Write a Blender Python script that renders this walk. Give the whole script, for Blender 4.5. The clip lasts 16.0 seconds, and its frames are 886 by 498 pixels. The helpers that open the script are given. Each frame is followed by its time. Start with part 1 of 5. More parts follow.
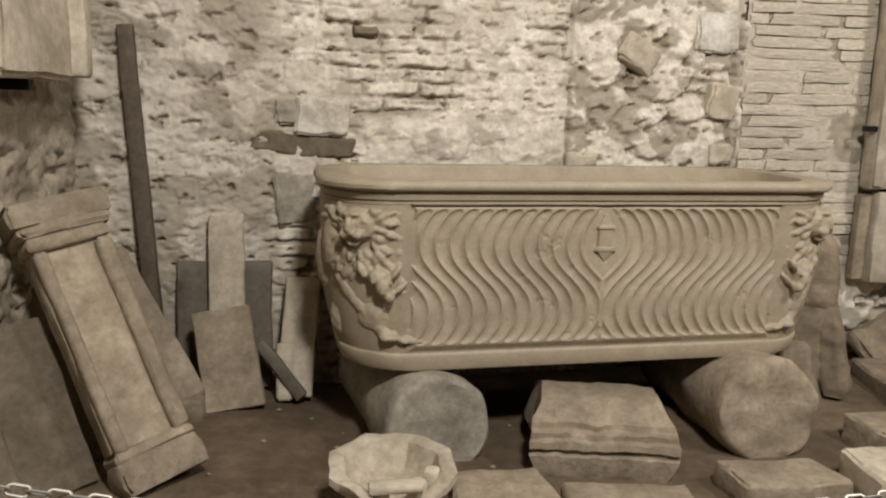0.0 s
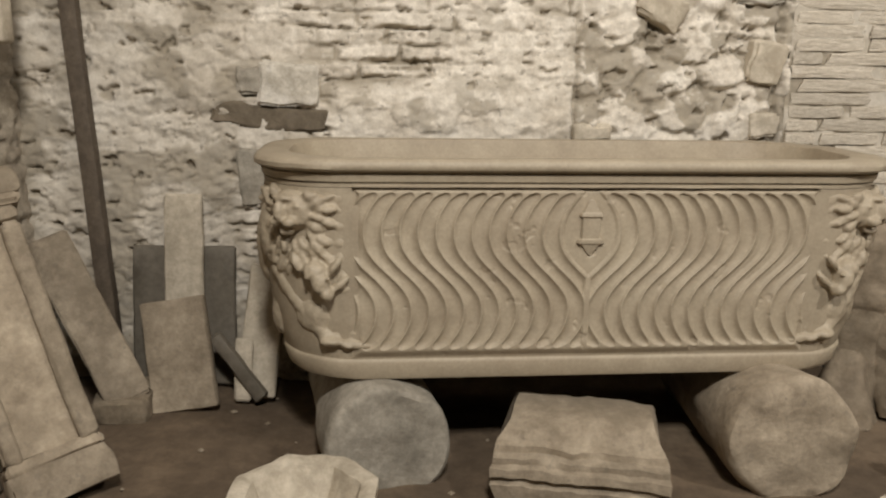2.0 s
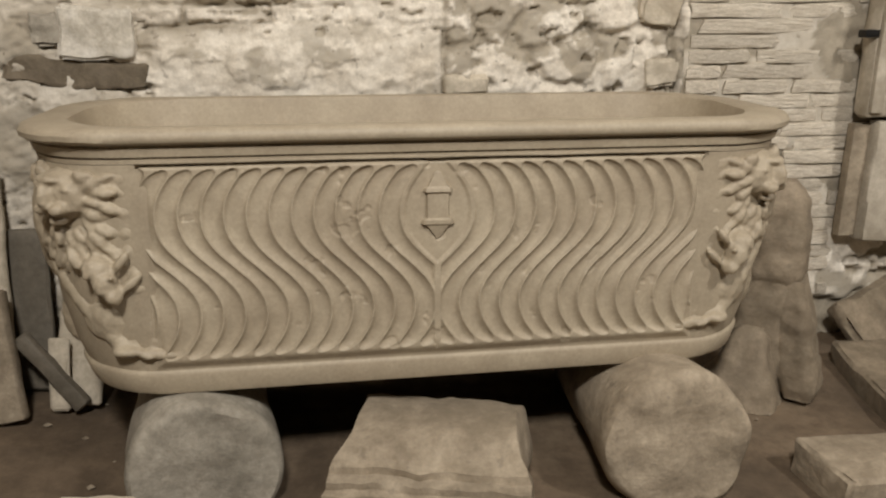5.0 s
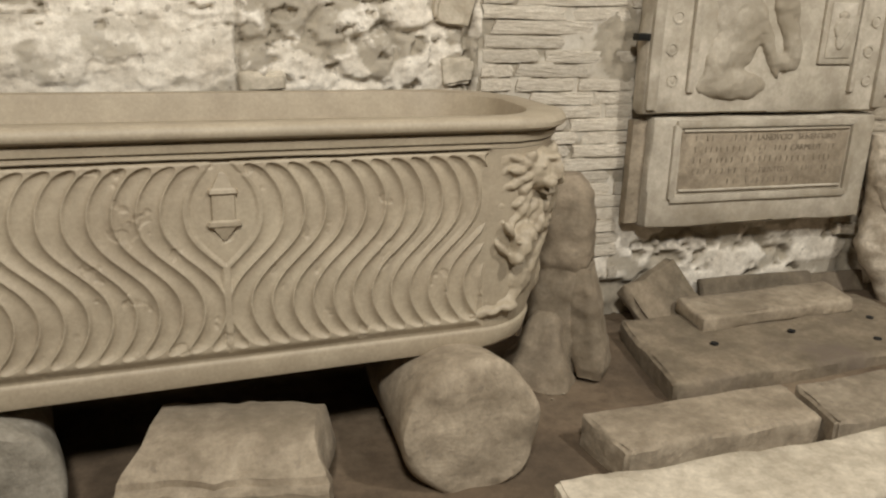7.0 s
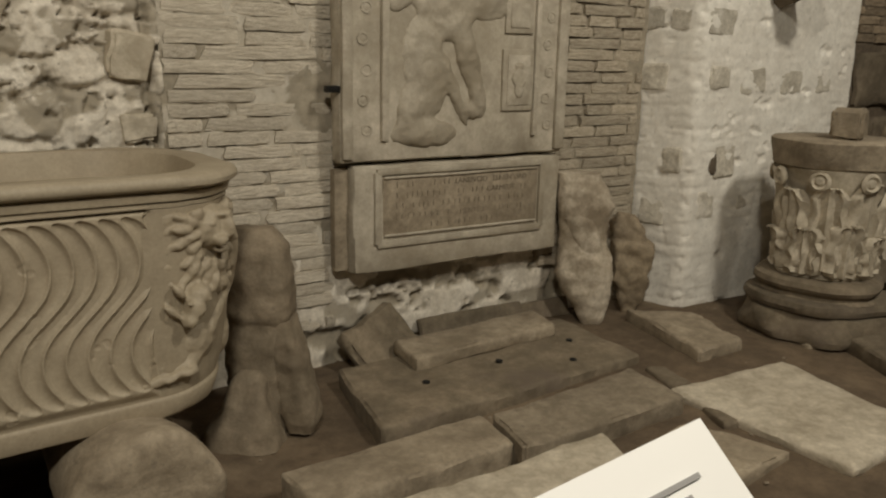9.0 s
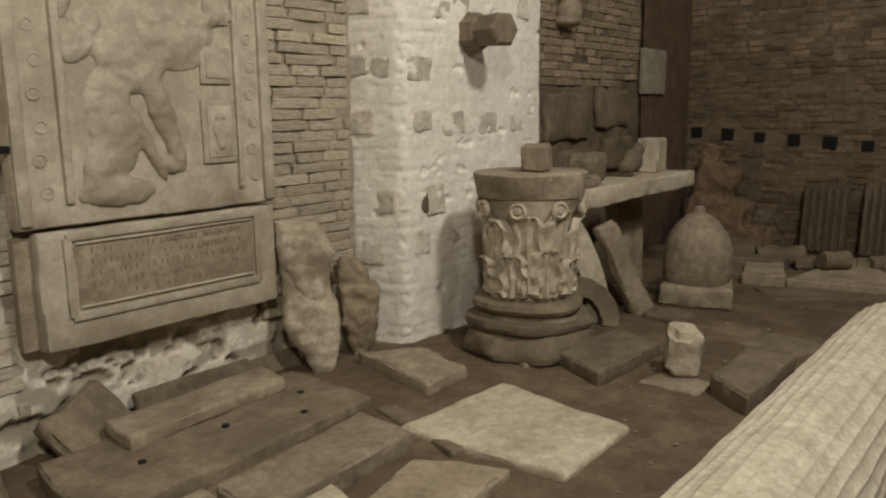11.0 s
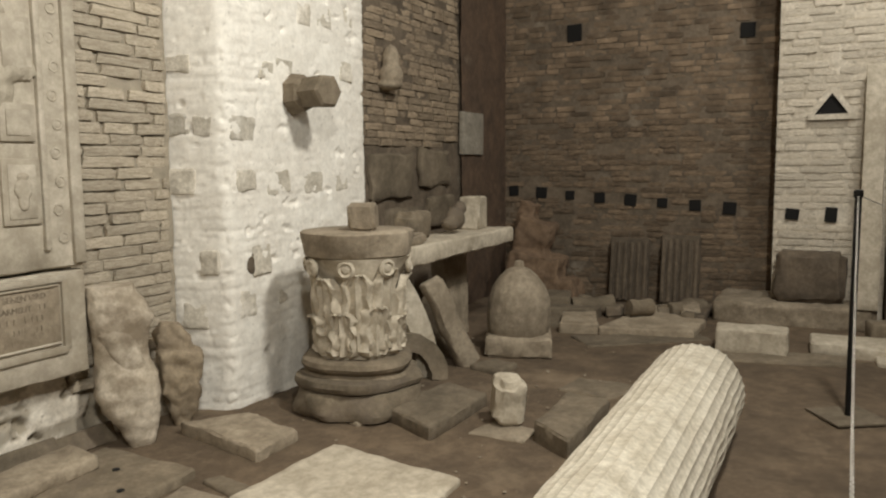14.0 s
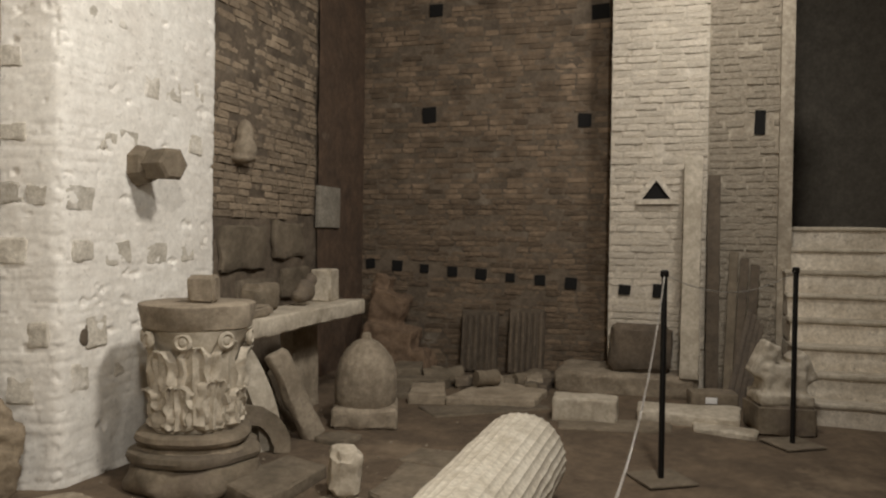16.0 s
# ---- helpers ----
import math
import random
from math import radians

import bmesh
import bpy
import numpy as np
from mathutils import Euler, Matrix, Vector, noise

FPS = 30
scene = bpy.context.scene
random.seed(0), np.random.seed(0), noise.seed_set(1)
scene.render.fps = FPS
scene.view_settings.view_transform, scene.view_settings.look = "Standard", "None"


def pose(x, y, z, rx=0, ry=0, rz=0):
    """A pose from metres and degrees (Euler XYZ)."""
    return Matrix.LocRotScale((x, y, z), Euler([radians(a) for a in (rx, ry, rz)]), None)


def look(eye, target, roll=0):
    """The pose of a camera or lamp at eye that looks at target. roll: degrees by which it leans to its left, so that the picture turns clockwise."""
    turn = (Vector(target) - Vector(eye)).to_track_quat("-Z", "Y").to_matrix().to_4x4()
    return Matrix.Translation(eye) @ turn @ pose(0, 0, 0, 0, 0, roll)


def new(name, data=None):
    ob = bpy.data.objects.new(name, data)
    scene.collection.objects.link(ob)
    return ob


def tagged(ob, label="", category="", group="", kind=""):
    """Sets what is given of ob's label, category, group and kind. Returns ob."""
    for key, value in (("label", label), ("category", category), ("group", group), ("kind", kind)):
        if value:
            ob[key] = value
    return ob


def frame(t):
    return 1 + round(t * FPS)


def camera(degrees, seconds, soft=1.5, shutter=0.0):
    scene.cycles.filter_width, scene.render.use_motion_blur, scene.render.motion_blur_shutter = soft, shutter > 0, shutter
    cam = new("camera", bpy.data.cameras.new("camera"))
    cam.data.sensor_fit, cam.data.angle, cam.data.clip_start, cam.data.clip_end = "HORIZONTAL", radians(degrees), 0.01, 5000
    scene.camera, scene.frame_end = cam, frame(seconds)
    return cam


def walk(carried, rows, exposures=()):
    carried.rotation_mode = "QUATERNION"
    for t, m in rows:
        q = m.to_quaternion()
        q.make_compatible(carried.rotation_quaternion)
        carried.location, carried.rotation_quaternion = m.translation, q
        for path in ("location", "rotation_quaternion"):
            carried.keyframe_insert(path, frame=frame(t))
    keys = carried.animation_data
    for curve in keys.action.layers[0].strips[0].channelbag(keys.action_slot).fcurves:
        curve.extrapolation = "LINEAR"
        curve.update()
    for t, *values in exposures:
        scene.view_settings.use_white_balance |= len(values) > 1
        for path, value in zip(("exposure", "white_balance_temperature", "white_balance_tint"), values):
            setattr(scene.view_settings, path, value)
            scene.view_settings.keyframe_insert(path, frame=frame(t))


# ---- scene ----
cam = camera(59.3, 16.0, 2.2)
PATH = [
    (0, (0.204, 0.119, 1.32), (0.455, 2.067, 0.944), 1.3),
    (0.5, (0.305, 0.241, 1.307), (0.559, 2.189, 0.93), 1.2),
    (1, (0.424, 0.338, 1.302), (0.673, 2.286, 0.923), 0.9),
    (1.5, (0.577, 0.426, 1.301), (0.703, 2.378, 0.882), 0.3),
    (2, (0.702, 0.523, 1.302), (0.718, 2.472, 0.852), 0.6),
    (2.5, (0.786, 0.69, 1.291), (0.75, 2.638, 0.837), 0.2),
    (3, (0.849, 0.844, 1.286), (0.811, 2.791, 0.83), -0.1),
    (3.5, (0.93, 0.947, 1.294), (0.913, 2.89, 0.821), -0.2),
    (6, (1.093, 0.941, 1.315), (1.436, 2.809, 0.687), 0.8),
    (6.5, (1.123, 0.933, 1.324), (1.589, 2.778, 0.706), 1.4),
    (7, (1.186, 0.916, 1.329), (1.725, 2.746, 0.73), 1.5),
    (7.5, (1.276, 0.893, 1.34), (1.9, 2.708, 0.777), 1.3),
    (8, (1.367, 0.865, 1.35), (2.115, 2.646, 0.83), 1.2),
    (8.5, (1.442, 0.844, 1.348), (2.328, 2.563, 0.84), 1.3),
    (9, (1.501, 0.808, 1.354), (2.541, 2.449, 0.88), 1.2),
    (9.5, (1.546, 0.809, 1.366), (2.767, 2.337, 0.949), 0.8),
    (10, (1.612, 0.775, 1.356), (2.969, 2.194, 0.98), 0.1),
    (12.5, (1.659, 0.727, 1.348), (3.317, 1.796, 1.022), -0.8),
    (13, (1.65, 0.721, 1.35), (3.348, 1.739, 1.062), -0.7),
    (13.5, (1.64, 0.712, 1.354), (3.377, 1.671, 1.106), -0.5),
    (14, (1.626, 0.715, 1.36), (3.404, 1.605, 1.147), -0.5),
    (14.5, (1.617, 0.707, 1.356), (3.425, 1.541, 1.17), -0.5),
    (15, (1.607, 0.657, 1.364), (3.434, 1.453, 1.194), -0.4),
    (15.5, (1.58, 0.559, 1.382), (3.448, 1.265, 1.268), 0.4),
    (16, (1.544, 0.489, 1.394), (3.453, 1.083, 1.361), 0.8),
]
walk(cam, [(t, look(eye, target, roll)) for t, eye, target, roll in PATH],
     [(0.0, -0.05, 6500, 10), (6.0, 0.0, 6500, 10), (7.5, 0.05, 6500, 7), (8.0, -0.25, 6700, 9), (8.5, -1.65, 7050, 7), (9.0, -0.85, 7050, 6), (9.5, -0.35, 6900, 3), (10.0, -0.7, 7250, 4),
      (12.5, -0.25, 6500, 6), (14.5, 0.0, 6500, 6), (15.5, -0.05, 6500, 8), (16.0, -0.35, 6500, 10)])

# ---- world and light ----
world = bpy.data.worlds.new("world")
world.use_nodes = True
scene.world = world
world.node_tree.nodes["Background"].inputs[0].default_value = (1.0, 0.93, 0.84, 1)
world.node_tree.nodes["Background"].inputs[1].default_value = 0.002


def lamp(eye, target, power, size):
    d = bpy.data.lights.new("ceiling_lamp", "AREA")
    d.energy, d.size, d.color = power, size, LAMP
    ob = new("ceiling_lamp", d)
    ob.matrix_basis = look(eye, target)


LAMP = (1.0, 0.96, 0.90)
lamp((0.9, -0.2, 3.75), (1.0, 3.7, 1.3), 172, 0.45)
lamp((4.1, 0.3, 4.15), (5.0, 3.4, 1.4), 150, 0.4)
lamp((7.1, 0.0, 4.3), (8.9, 0.5, 2.2), 55, 0.3)


# ---- materials ----
def material(name, light, dark, scale=6.0, rough=0.85, bump=0.4, fine=60.0, stain=None, amount=0.45, vary=0.12, metal=0.0, worn=None, pits=0.0, mottle=0.75):
    """Mineral surface: two tones in clouds, fine grain, stains with their own shape, relief at two sizes."""
    m = bpy.data.materials.new(name)
    m.use_nodes = True
    t = m.node_tree
    n, ln = t.nodes, t.links
    b = n["Principled BSDF"]
    b.inputs["Metallic"].default_value = metal
    co = n.new("ShaderNodeTexCoord")
    info = n.new("ShaderNodeObjectInfo")
    shift = n.new("ShaderNodeVectorMath")
    shift.operation = "ADD"
    far = n.new("ShaderNodeMath")
    far.operation = "MULTIPLY"
    far.inputs[1].default_value = 37.0
    ln.new(info.outputs["Random"], far.inputs[0])
    ln.new(co.outputs["Object"], shift.inputs[0])
    ln.new(far.outputs[0], shift.inputs[1])

    def noise_node(s, detail, r=0.6):
        k = n.new("ShaderNodeTexNoise")
        k.inputs["Scale"].default_value, k.inputs["Detail"].default_value, k.inputs["Roughness"].default_value = s, detail, r
        ln.new(shift.outputs[0], k.inputs["Vector"])
        return k

    def ramp(src, a, z):
        k = n.new("ShaderNodeValToRGB")
        k.color_ramp.elements[0].position, k.color_ramp.elements[1].position = a, z
        ln.new(src, k.inputs[0])
        return k

    def mix(fac, a, c, mode="MIX"):
        k = n.new("ShaderNodeMix")
        k.data_type, k.blend_type = "RGBA", mode
        if isinstance(fac, float):
            k.inputs[0].default_value = fac
        else:
            ln.new(fac, k.inputs[0])
        for i, v in ((6, a), (7, c)):
            if isinstance(v, tuple):
                k.inputs[i].default_value = (*v, 1)
            else:
                ln.new(v, k.inputs[i])
        return k.outputs[2]

    big, small = noise_node(scale, 6), noise_node(fine, 4, 0.7)
    col = mix(ramp(big.outputs["Fac"], 0.35, 0.68).outputs[0], light, dark)
    grain = ramp(small.outputs["Fac"], 0.3, 0.72)
    grain.color_ramp.elements[0].color, grain.color_ramp.elements[1].color = (0.86, 0.86, 0.86, 1), (1.06, 1.06, 1.06, 1)
    col = mix(0.8, col, grain.outputs[0], "MULTIPLY")
    patch = noise_node(scale * 4.5, 9, 0.72)
    pale = ramp(patch.outputs["Fac"], 0.40, 0.66)
    pale.color_ramp.elements[0].color, pale.color_ramp.elements[1].color = (0.66, 0.64, 0.61, 1), (1.12, 1.12, 1.12, 1)
    col = mix(mottle, col, pale.outputs[0], "MULTIPLY")
    if worn:
        at = n.new("ShaderNodeAttribute")
        at.attribute_name = "flaked"
        col = mix(at.outputs["Fac"], col, mix(ramp(patch.outputs["Fac"], 0.35, 0.65).outputs[0], worn, tuple(c * 0.7 for c in worn)))
    if pits:
        pit = noise_node(26, 3, 0.55)
        hollow = ramp(pit.outputs["Fac"], 0.64, 0.69)
        deep = n.new("ShaderNodeMath")
        deep.operation = "MULTIPLY"
        deep.inputs[1].default_value = pits
        ln.new(hollow.outputs[0], deep.inputs[0])
        col = mix(deep.outputs[0], col, (0.17, 0.14, 0.105))
    if stain:
        spots = noise_node(scale * 0.45, 8, 0.68)
        f = n.new("ShaderNodeMath")
        f.operation = "MULTIPLY"
        f.inputs[1].default_value = 0.9
        ln.new(ramp(spots.outputs["Fac"], 1 - amount - 0.05, 1 - amount + 0.1).outputs[0], f.inputs[0])
        col = mix(f.outputs[0], col, stain)
    tone = n.new("ShaderNodeMapRange")
    tone.inputs[3].default_value, tone.inputs[4].default_value = 1 - vary, 1 + vary
    ln.new(info.outputs["Random"], tone.inputs[0])
    isl = n.new("ShaderNodeNewGeometry")
    tone2 = n.new("ShaderNodeMapRange")
    tone2.inputs[3].default_value, tone2.inputs[4].default_value = 1 - vary, 1 + vary
    ln.new(isl.outputs["Random Per Island"], tone2.inputs[0])
    both = n.new("ShaderNodeMath")
    both.operation = "MULTIPLY"
    ln.new(tone.outputs[0], both.inputs[0])
    ln.new(tone2.outputs[0], both.inputs[1])
    vec = n.new("ShaderNodeVectorMath")
    vec.operation = "SCALE"
    ln.new(col, vec.inputs[0])
    ln.new(both.outputs[0], vec.inputs["Scale"])
    ln.new(vec.outputs[0], b.inputs["Base Color"])
    rg = n.new("ShaderNodeMapRange")
    rg.inputs[3].default_value, rg.inputs[4].default_value = rough - 0.12, min(1.0, rough + 0.1)
    ln.new(small.outputs["Fac"], rg.inputs[0])
    ln.new(rg.outputs[0], b.inputs["Roughness"])
    b1, b2 = n.new("ShaderNodeBump"), n.new("ShaderNodeBump")
    b1.inputs["Strength"].default_value, b1.inputs["Distance"].default_value = bump, 0.02
    b2.inputs["Strength"].default_value, b2.inputs["Distance"].default_value = bump, 0.004
    ln.new(big.outputs["Fac"], b1.inputs["Height"])
    ln.new(small.outputs["Fac"], b2.inputs["Height"])
    ln.new(b1.outputs[0], b2.inputs["Normal"])
    ln.new(b2.outputs[0], b.inputs["Normal"])
    return m


def plain(name, c, rough=0.5, metal=0.0):
    m = bpy.data.materials.new(name)
    m.use_nodes = True
    b = m.node_tree.nodes["Principled BSDF"]
    b.inputs["Base Color"].default_value = (*c, 1)
    b.inputs["Roughness"].default_value, b.inputs["Metallic"].default_value = rough, metal
    return m


RUBBLE = material("limewashed_rubble", (0.86, 0.80, 0.70), (0.66, 0.59, 0.49), 4, 0.95, 0.7, 45, (0.42, 0.365, 0.29), 0.33, 0.02, 0.0, (0.36, 0.31, 0.235), 0.5)
LIMEBRICK = material("limewashed_brick", (0.74, 0.67, 0.56), (0.54, 0.47, 0.37), 6, 0.95, 0.6, 60, (0.34, 0.285, 0.215), 0.37, 0.12, 0.0, None, 0.5)
DULLBRICK = material("grey_limed_brick", (0.56, 0.49, 0.385), (0.38, 0.32, 0.24), 5, 0.95, 0.6, 60, (0.28, 0.23, 0.17), 0.40, 0.16, 0.0, None, 0.5)
MORTAR = material("lime_mortar", (0.50, 0.435, 0.34), (0.31, 0.26, 0.195), 6, 0.97, 0.7, 60, (0.23, 0.19, 0.14), 0.43, 0.02, 0.0, None, 0.6)
DARKBRICK = material("brown_brick", (0.225, 0.162, 0.107), (0.095, 0.068, 0.044), 3, 0.95, 0.5, 60, (0.36, 0.30, 0.22), 0.30, 0.30)
TANBRICK = material("tan_brick", (0.36, 0.285, 0.20), (0.20, 0.15, 0.10), 3, 0.95, 0.5, 60, (0.17, 0.125, 0.085), 0.36, 0.25)
DARKMORTAR = material("brown_mortar", (0.20, 0.155, 0.11), (0.11, 0.085, 0.06), 5, 0.97, 0.6, 50, (0.30, 0.25, 0.19), 0.36, 0.02)
REDPLASTER = material("red_brown_plaster", (0.15, 0.095, 0.06), (0.09, 0.06, 0.04), 4, 0.95, 0.4, 40, (0.26, 0.20, 0.14), 0.33, 0.02)
WHITEWASH = material("whitewash", (0.90, 0.86, 0.78), (0.80, 0.75, 0.67), 3, 0.95, 0.15, 40, (0.60, 0.55, 0.47), 0.25, 0.02, 0.0, None, 0.25, 0.4)
TUFF = material("grey_tuff", (0.66, 0.61, 0.52), (0.50, 0.455, 0.38), 9, 0.95, 0.5, 60, (0.82, 0.77, 0.69), 0.42, 0.10)
MARBLE = material("weathered_marble", (0.40, 0.337, 0.245), (0.33, 0.27, 0.192), 2.5, 0.62, 0.15, 90, (0.47, 0.415, 0.33), 0.32, 0.04, 0.0, None, 0.0, 0.35)
PALEMARBLE = material("pale_marble", (0.62, 0.55, 0.44), (0.44, 0.38, 0.29), 4, 0.78, 0.5, 60, (0.30, 0.25, 0.18), 0.40, 0.07)
TABLET = material("smoked_marble", (0.54, 0.48, 0.39), (0.41, 0.36, 0.28), 2.2, 0.75, 0.4, 60, (0.27, 0.225, 0.16), 0.43, 0.03)
STONE = material("dusty_stone", (0.41, 0.34, 0.25), (0.255, 0.205, 0.145), 5, 0.9, 0.8, 50, (0.20, 0.16, 0.11), 0.42, 0.10, 0.0, None, 0.4)
DUSTY = material("dirty_dark_stone", (0.25, 0.20, 0.14), (0.15, 0.12, 0.082), 5, 0.92, 0.7, 50, (0.13, 0.10, 0.075), 0.40, 0.12, 0.0, None, 0.4)
STAINED = material("stained_marble", (0.66, 0.58, 0.47), (0.42, 0.35, 0.26), 6, 0.8, 0.5, 60, (0.20, 0.155, 0.105), 0.44, 0.04)
BROWNCHIP = material("brown_cut_stone", (0.40, 0.32, 0.22), (0.22, 0.17, 0.115), 6, 0.85, 0.6, 60, (0.13, 0.10, 0.07), 0.40, 0.04)
LEGSTONE = material("brown_marble", (0.32, 0.255, 0.18), (0.20, 0.16, 0.11), 4, 0.85, 0.6, 60, (0.15, 0.115, 0.08), 0.38, 0.05, 0.0, None, 0.3)
GRANITE = material("grey_granite", (0.40, 0.36, 0.295), (0.25, 0.225, 0.18), 7, 0.85, 0.5, 120, (0.47, 0.42, 0.34), 0.36, 0.04)
# darkest brown stone; on the pier it also paints the shade of a hole
DARKSTONE = material("dark_stone_and_hole_shade", (0.15, 0.115, 0.08), (0.09, 0.07, 0.05), 5, 0.92, 0.5, 60, (0.22, 0.175, 0.125), 0.34, 0.12)
# lettering, a darker brown than the tablet
CARVED = material("darker_letters", (0.27, 0.22, 0.16), (0.22, 0.18, 0.13), 6, 0.9, 0.2, 60, None, 0.4, 0.15)
# real colour of the slate boards; also paints the shade beyond the far opening
SLATE_SHADE = material("grey_slate_and_opening_shade", (0.175, 0.15, 0.115), (0.125, 0.107, 0.08), 5, 0.7, 0.2, 80, None, 0.4, 0.05)
DIRT = material("dirt", (0.170, 0.121, 0.077), (0.092, 0.065, 0.041), 3, 0.98, 0.7, 70, (0.235, 0.175, 0.115), 0.40, 0.02)
WOOD = material("old_wood", (0.13, 0.10, 0.07), (0.08, 0.06, 0.042), 9, 0.8, 0.4, 90, None, 0.4, 0.05)
IRON = plain("black_iron", (0.015, 0.014, 0.013), 0.5, 0.6)
STEEL = plain("chain_steel", (0.55, 0.52, 0.47), 0.45, 0.9)
PAPER = plain("white_panel", (0.82, 0.80, 0.77), 0.4)
INK = plain("grey_print", (0.28, 0.27, 0.26), 0.6)
# flat black that stands for the shade inside holes and the niche
HOLESHADE = plain("painted_hole_shade", (0.008, 0.007, 0.006), 1.0)
# dark tone for the unseen ceiling, so that it bounces little light
ROOF = material("dark_low_bounce_plaster", (0.20, 0.17, 0.14), (0.14, 0.12, 0.10), 2, 0.95, 0.3, 30, None, 0.4, 0.02)


# ---- helpers ----
def hash2(i, j, s):
    v = np.sin(i * 127.1 + j * 311.7 + s * 74.7) * 43758.5453
    return v - np.floor(v)


def vnoise(x, y, s=0):
    i, j = np.floor(x), np.floor(y)
    f, g = x - i, y - j
    f, g = f * f * (3 - 2 * f), g * g * (3 - 2 * g)
    a = hash2(i, j, s) * (1 - f) + hash2(i + 1, j, s) * f
    b = hash2(i, j + 1, s) * (1 - f) + hash2(i + 1, j + 1, s) * f
    return a * (1 - g) + b * g


def fbm(x, y, s=0, octaves=4):
    v, a = 0, 0.5
    for k in range(octaves):
        v, a, x, y = v + a * vnoise(x, y, s + k), a / 2, x * 2.03, y * 2.03
    return v


def cells(x, y, s=0, jitter=0.8):
    """Nearest and second nearest distance, and a random value for each cell."""
    i, j = np.floor(x), np.floor(y)
    d1, d2, who = np.full(x.shape, 9.0), np.full(x.shape, 9.0), np.zeros(x.shape)
    for a in (-1, 0, 1):
        for b in (-1, 0, 1):
            p = i + a + 0.5 + jitter * (hash2(i + a, j + b, s) - 0.5)
            q = j + b + 0.5 + jitter * (hash2(i + a, j + b, s + 5) - 0.5)
            d = np.hypot(x - p, y - q)
            near = d < d1
            d2 = np.where(near, d1, np.minimum(d2, d))
            who = np.where(near, hash2(i + a, j + b, s + 9), who)
            d1 = np.where(near, d, d1)
    return d1, d2, who


def smooth(x, a, b):
    t = np.clip((x - a) / (b - a), 0, 1)
    return t * t * (3 - 2 * t)


def ground(x, y):
    return -0.03 + 0.055 * smooth(np.asarray(x, float), 2.4, 4.4) + 0.05 * (1 - smooth(np.asarray(x, float), -0.3, 0.25))


def gz(x, y):
    return float(ground(x, y))


def grid_mesh(name, pts, nu, nv, mat, shade=True):
    """A sheet of nu x nv points, given as an array."""
    idx = np.arange(nu * nv).reshape(nv, nu)
    quads = np.stack([idx[:-1, :-1], idx[:-1, 1:], idx[1:, 1:], idx[1:, :-1]], -1).reshape(-1, 4)
    me = bpy.data.meshes.new(name)
    me.from_pydata(pts.reshape(-1, 3).tolist(), [], quads.tolist())
    me.materials.append(mat)
    if shade:
        me.shade_smooth()
    return me


def relief_wall(name, a, b, z0, z1, step, f, mat, parent=None):
    """An upright rough surface from a to b (plan), whose points stand f(u, z) metres proud of it, towards its right hand."""
    a, b = np.array(a, float), np.array(b, float)
    w = np.hypot(*(b - a))
    d = (b - a) / w
    out = np.array([d[1], -d[0]])
    nu, nv = int(w / step) + 2, int((z1 - z0) / step) + 2
    u, z = np.meshgrid(np.linspace(0, w, nu), np.linspace(z0, z1, nv))
    h = f(u, z)
    mask = None
    if isinstance(h, tuple):
        h, mask = h
    pts = np.stack([a[0] + d[0] * u + out[0] * h, a[1] + d[1] * u + out[1] * h, z], -1)
    me = grid_mesh(name, pts, nu, nv, mat)
    if mask is not None:
        me.attributes.new("flaked", "FLOAT", "POINT").data.foreach_set("value", np.ascontiguousarray(mask, dtype=np.float32).ravel())
    ob = new(name, me)
    ob.parent = parent
    return ob


def relief_path(name, corners, z0, z1, step, f, mat, parent):
    """A rough upright surface that follows a line of corners round a pier."""
    c = np.array(corners, float)
    along = np.concatenate([[0], np.cumsum(np.hypot(*np.diff(c, axis=0).T))])
    nu, nv = int(along[-1] / step) + 2, int((z1 - z0) / step) + 2
    q = np.linspace(0, along[-1], nu)
    px, py = np.interp(q, along, c[:, 0]), np.interp(q, along, c[:, 1])
    tx, ty = np.gradient(px, q), np.gradient(py, q)
    ln = np.hypot(tx, ty)
    u, z = np.meshgrid(q, np.linspace(z0, z1, nv))
    h = f(u, z)
    ob = new(name, grid_mesh(name, np.stack([px + ty / ln * h, py - tx / ln * h, z], -1), nu, nv, mat))
    ob.parent = parent


def box_mesh(name, lo, hi, mat):
    bm = bmesh.new()
    bmesh.ops.create_cube(bm, size=1.0)
    c, s = [(a + b) / 2 for a, b in zip(lo, hi)], [b - a for a, b in zip(lo, hi)]
    bmesh.ops.transform(bm, matrix=Matrix.Translation(c) @ Matrix.Diagonal((*s, 1)), verts=bm.verts)
    me = bpy.data.meshes.new(name)
    bm.to_mesh(me)
    bm.free()
    me.materials.append(mat)
    return me


def structure(name, lo, hi, mat, label):
    return tagged(new(name, box_mesh(name, lo, hi, mat)), label, "", "", "structure")


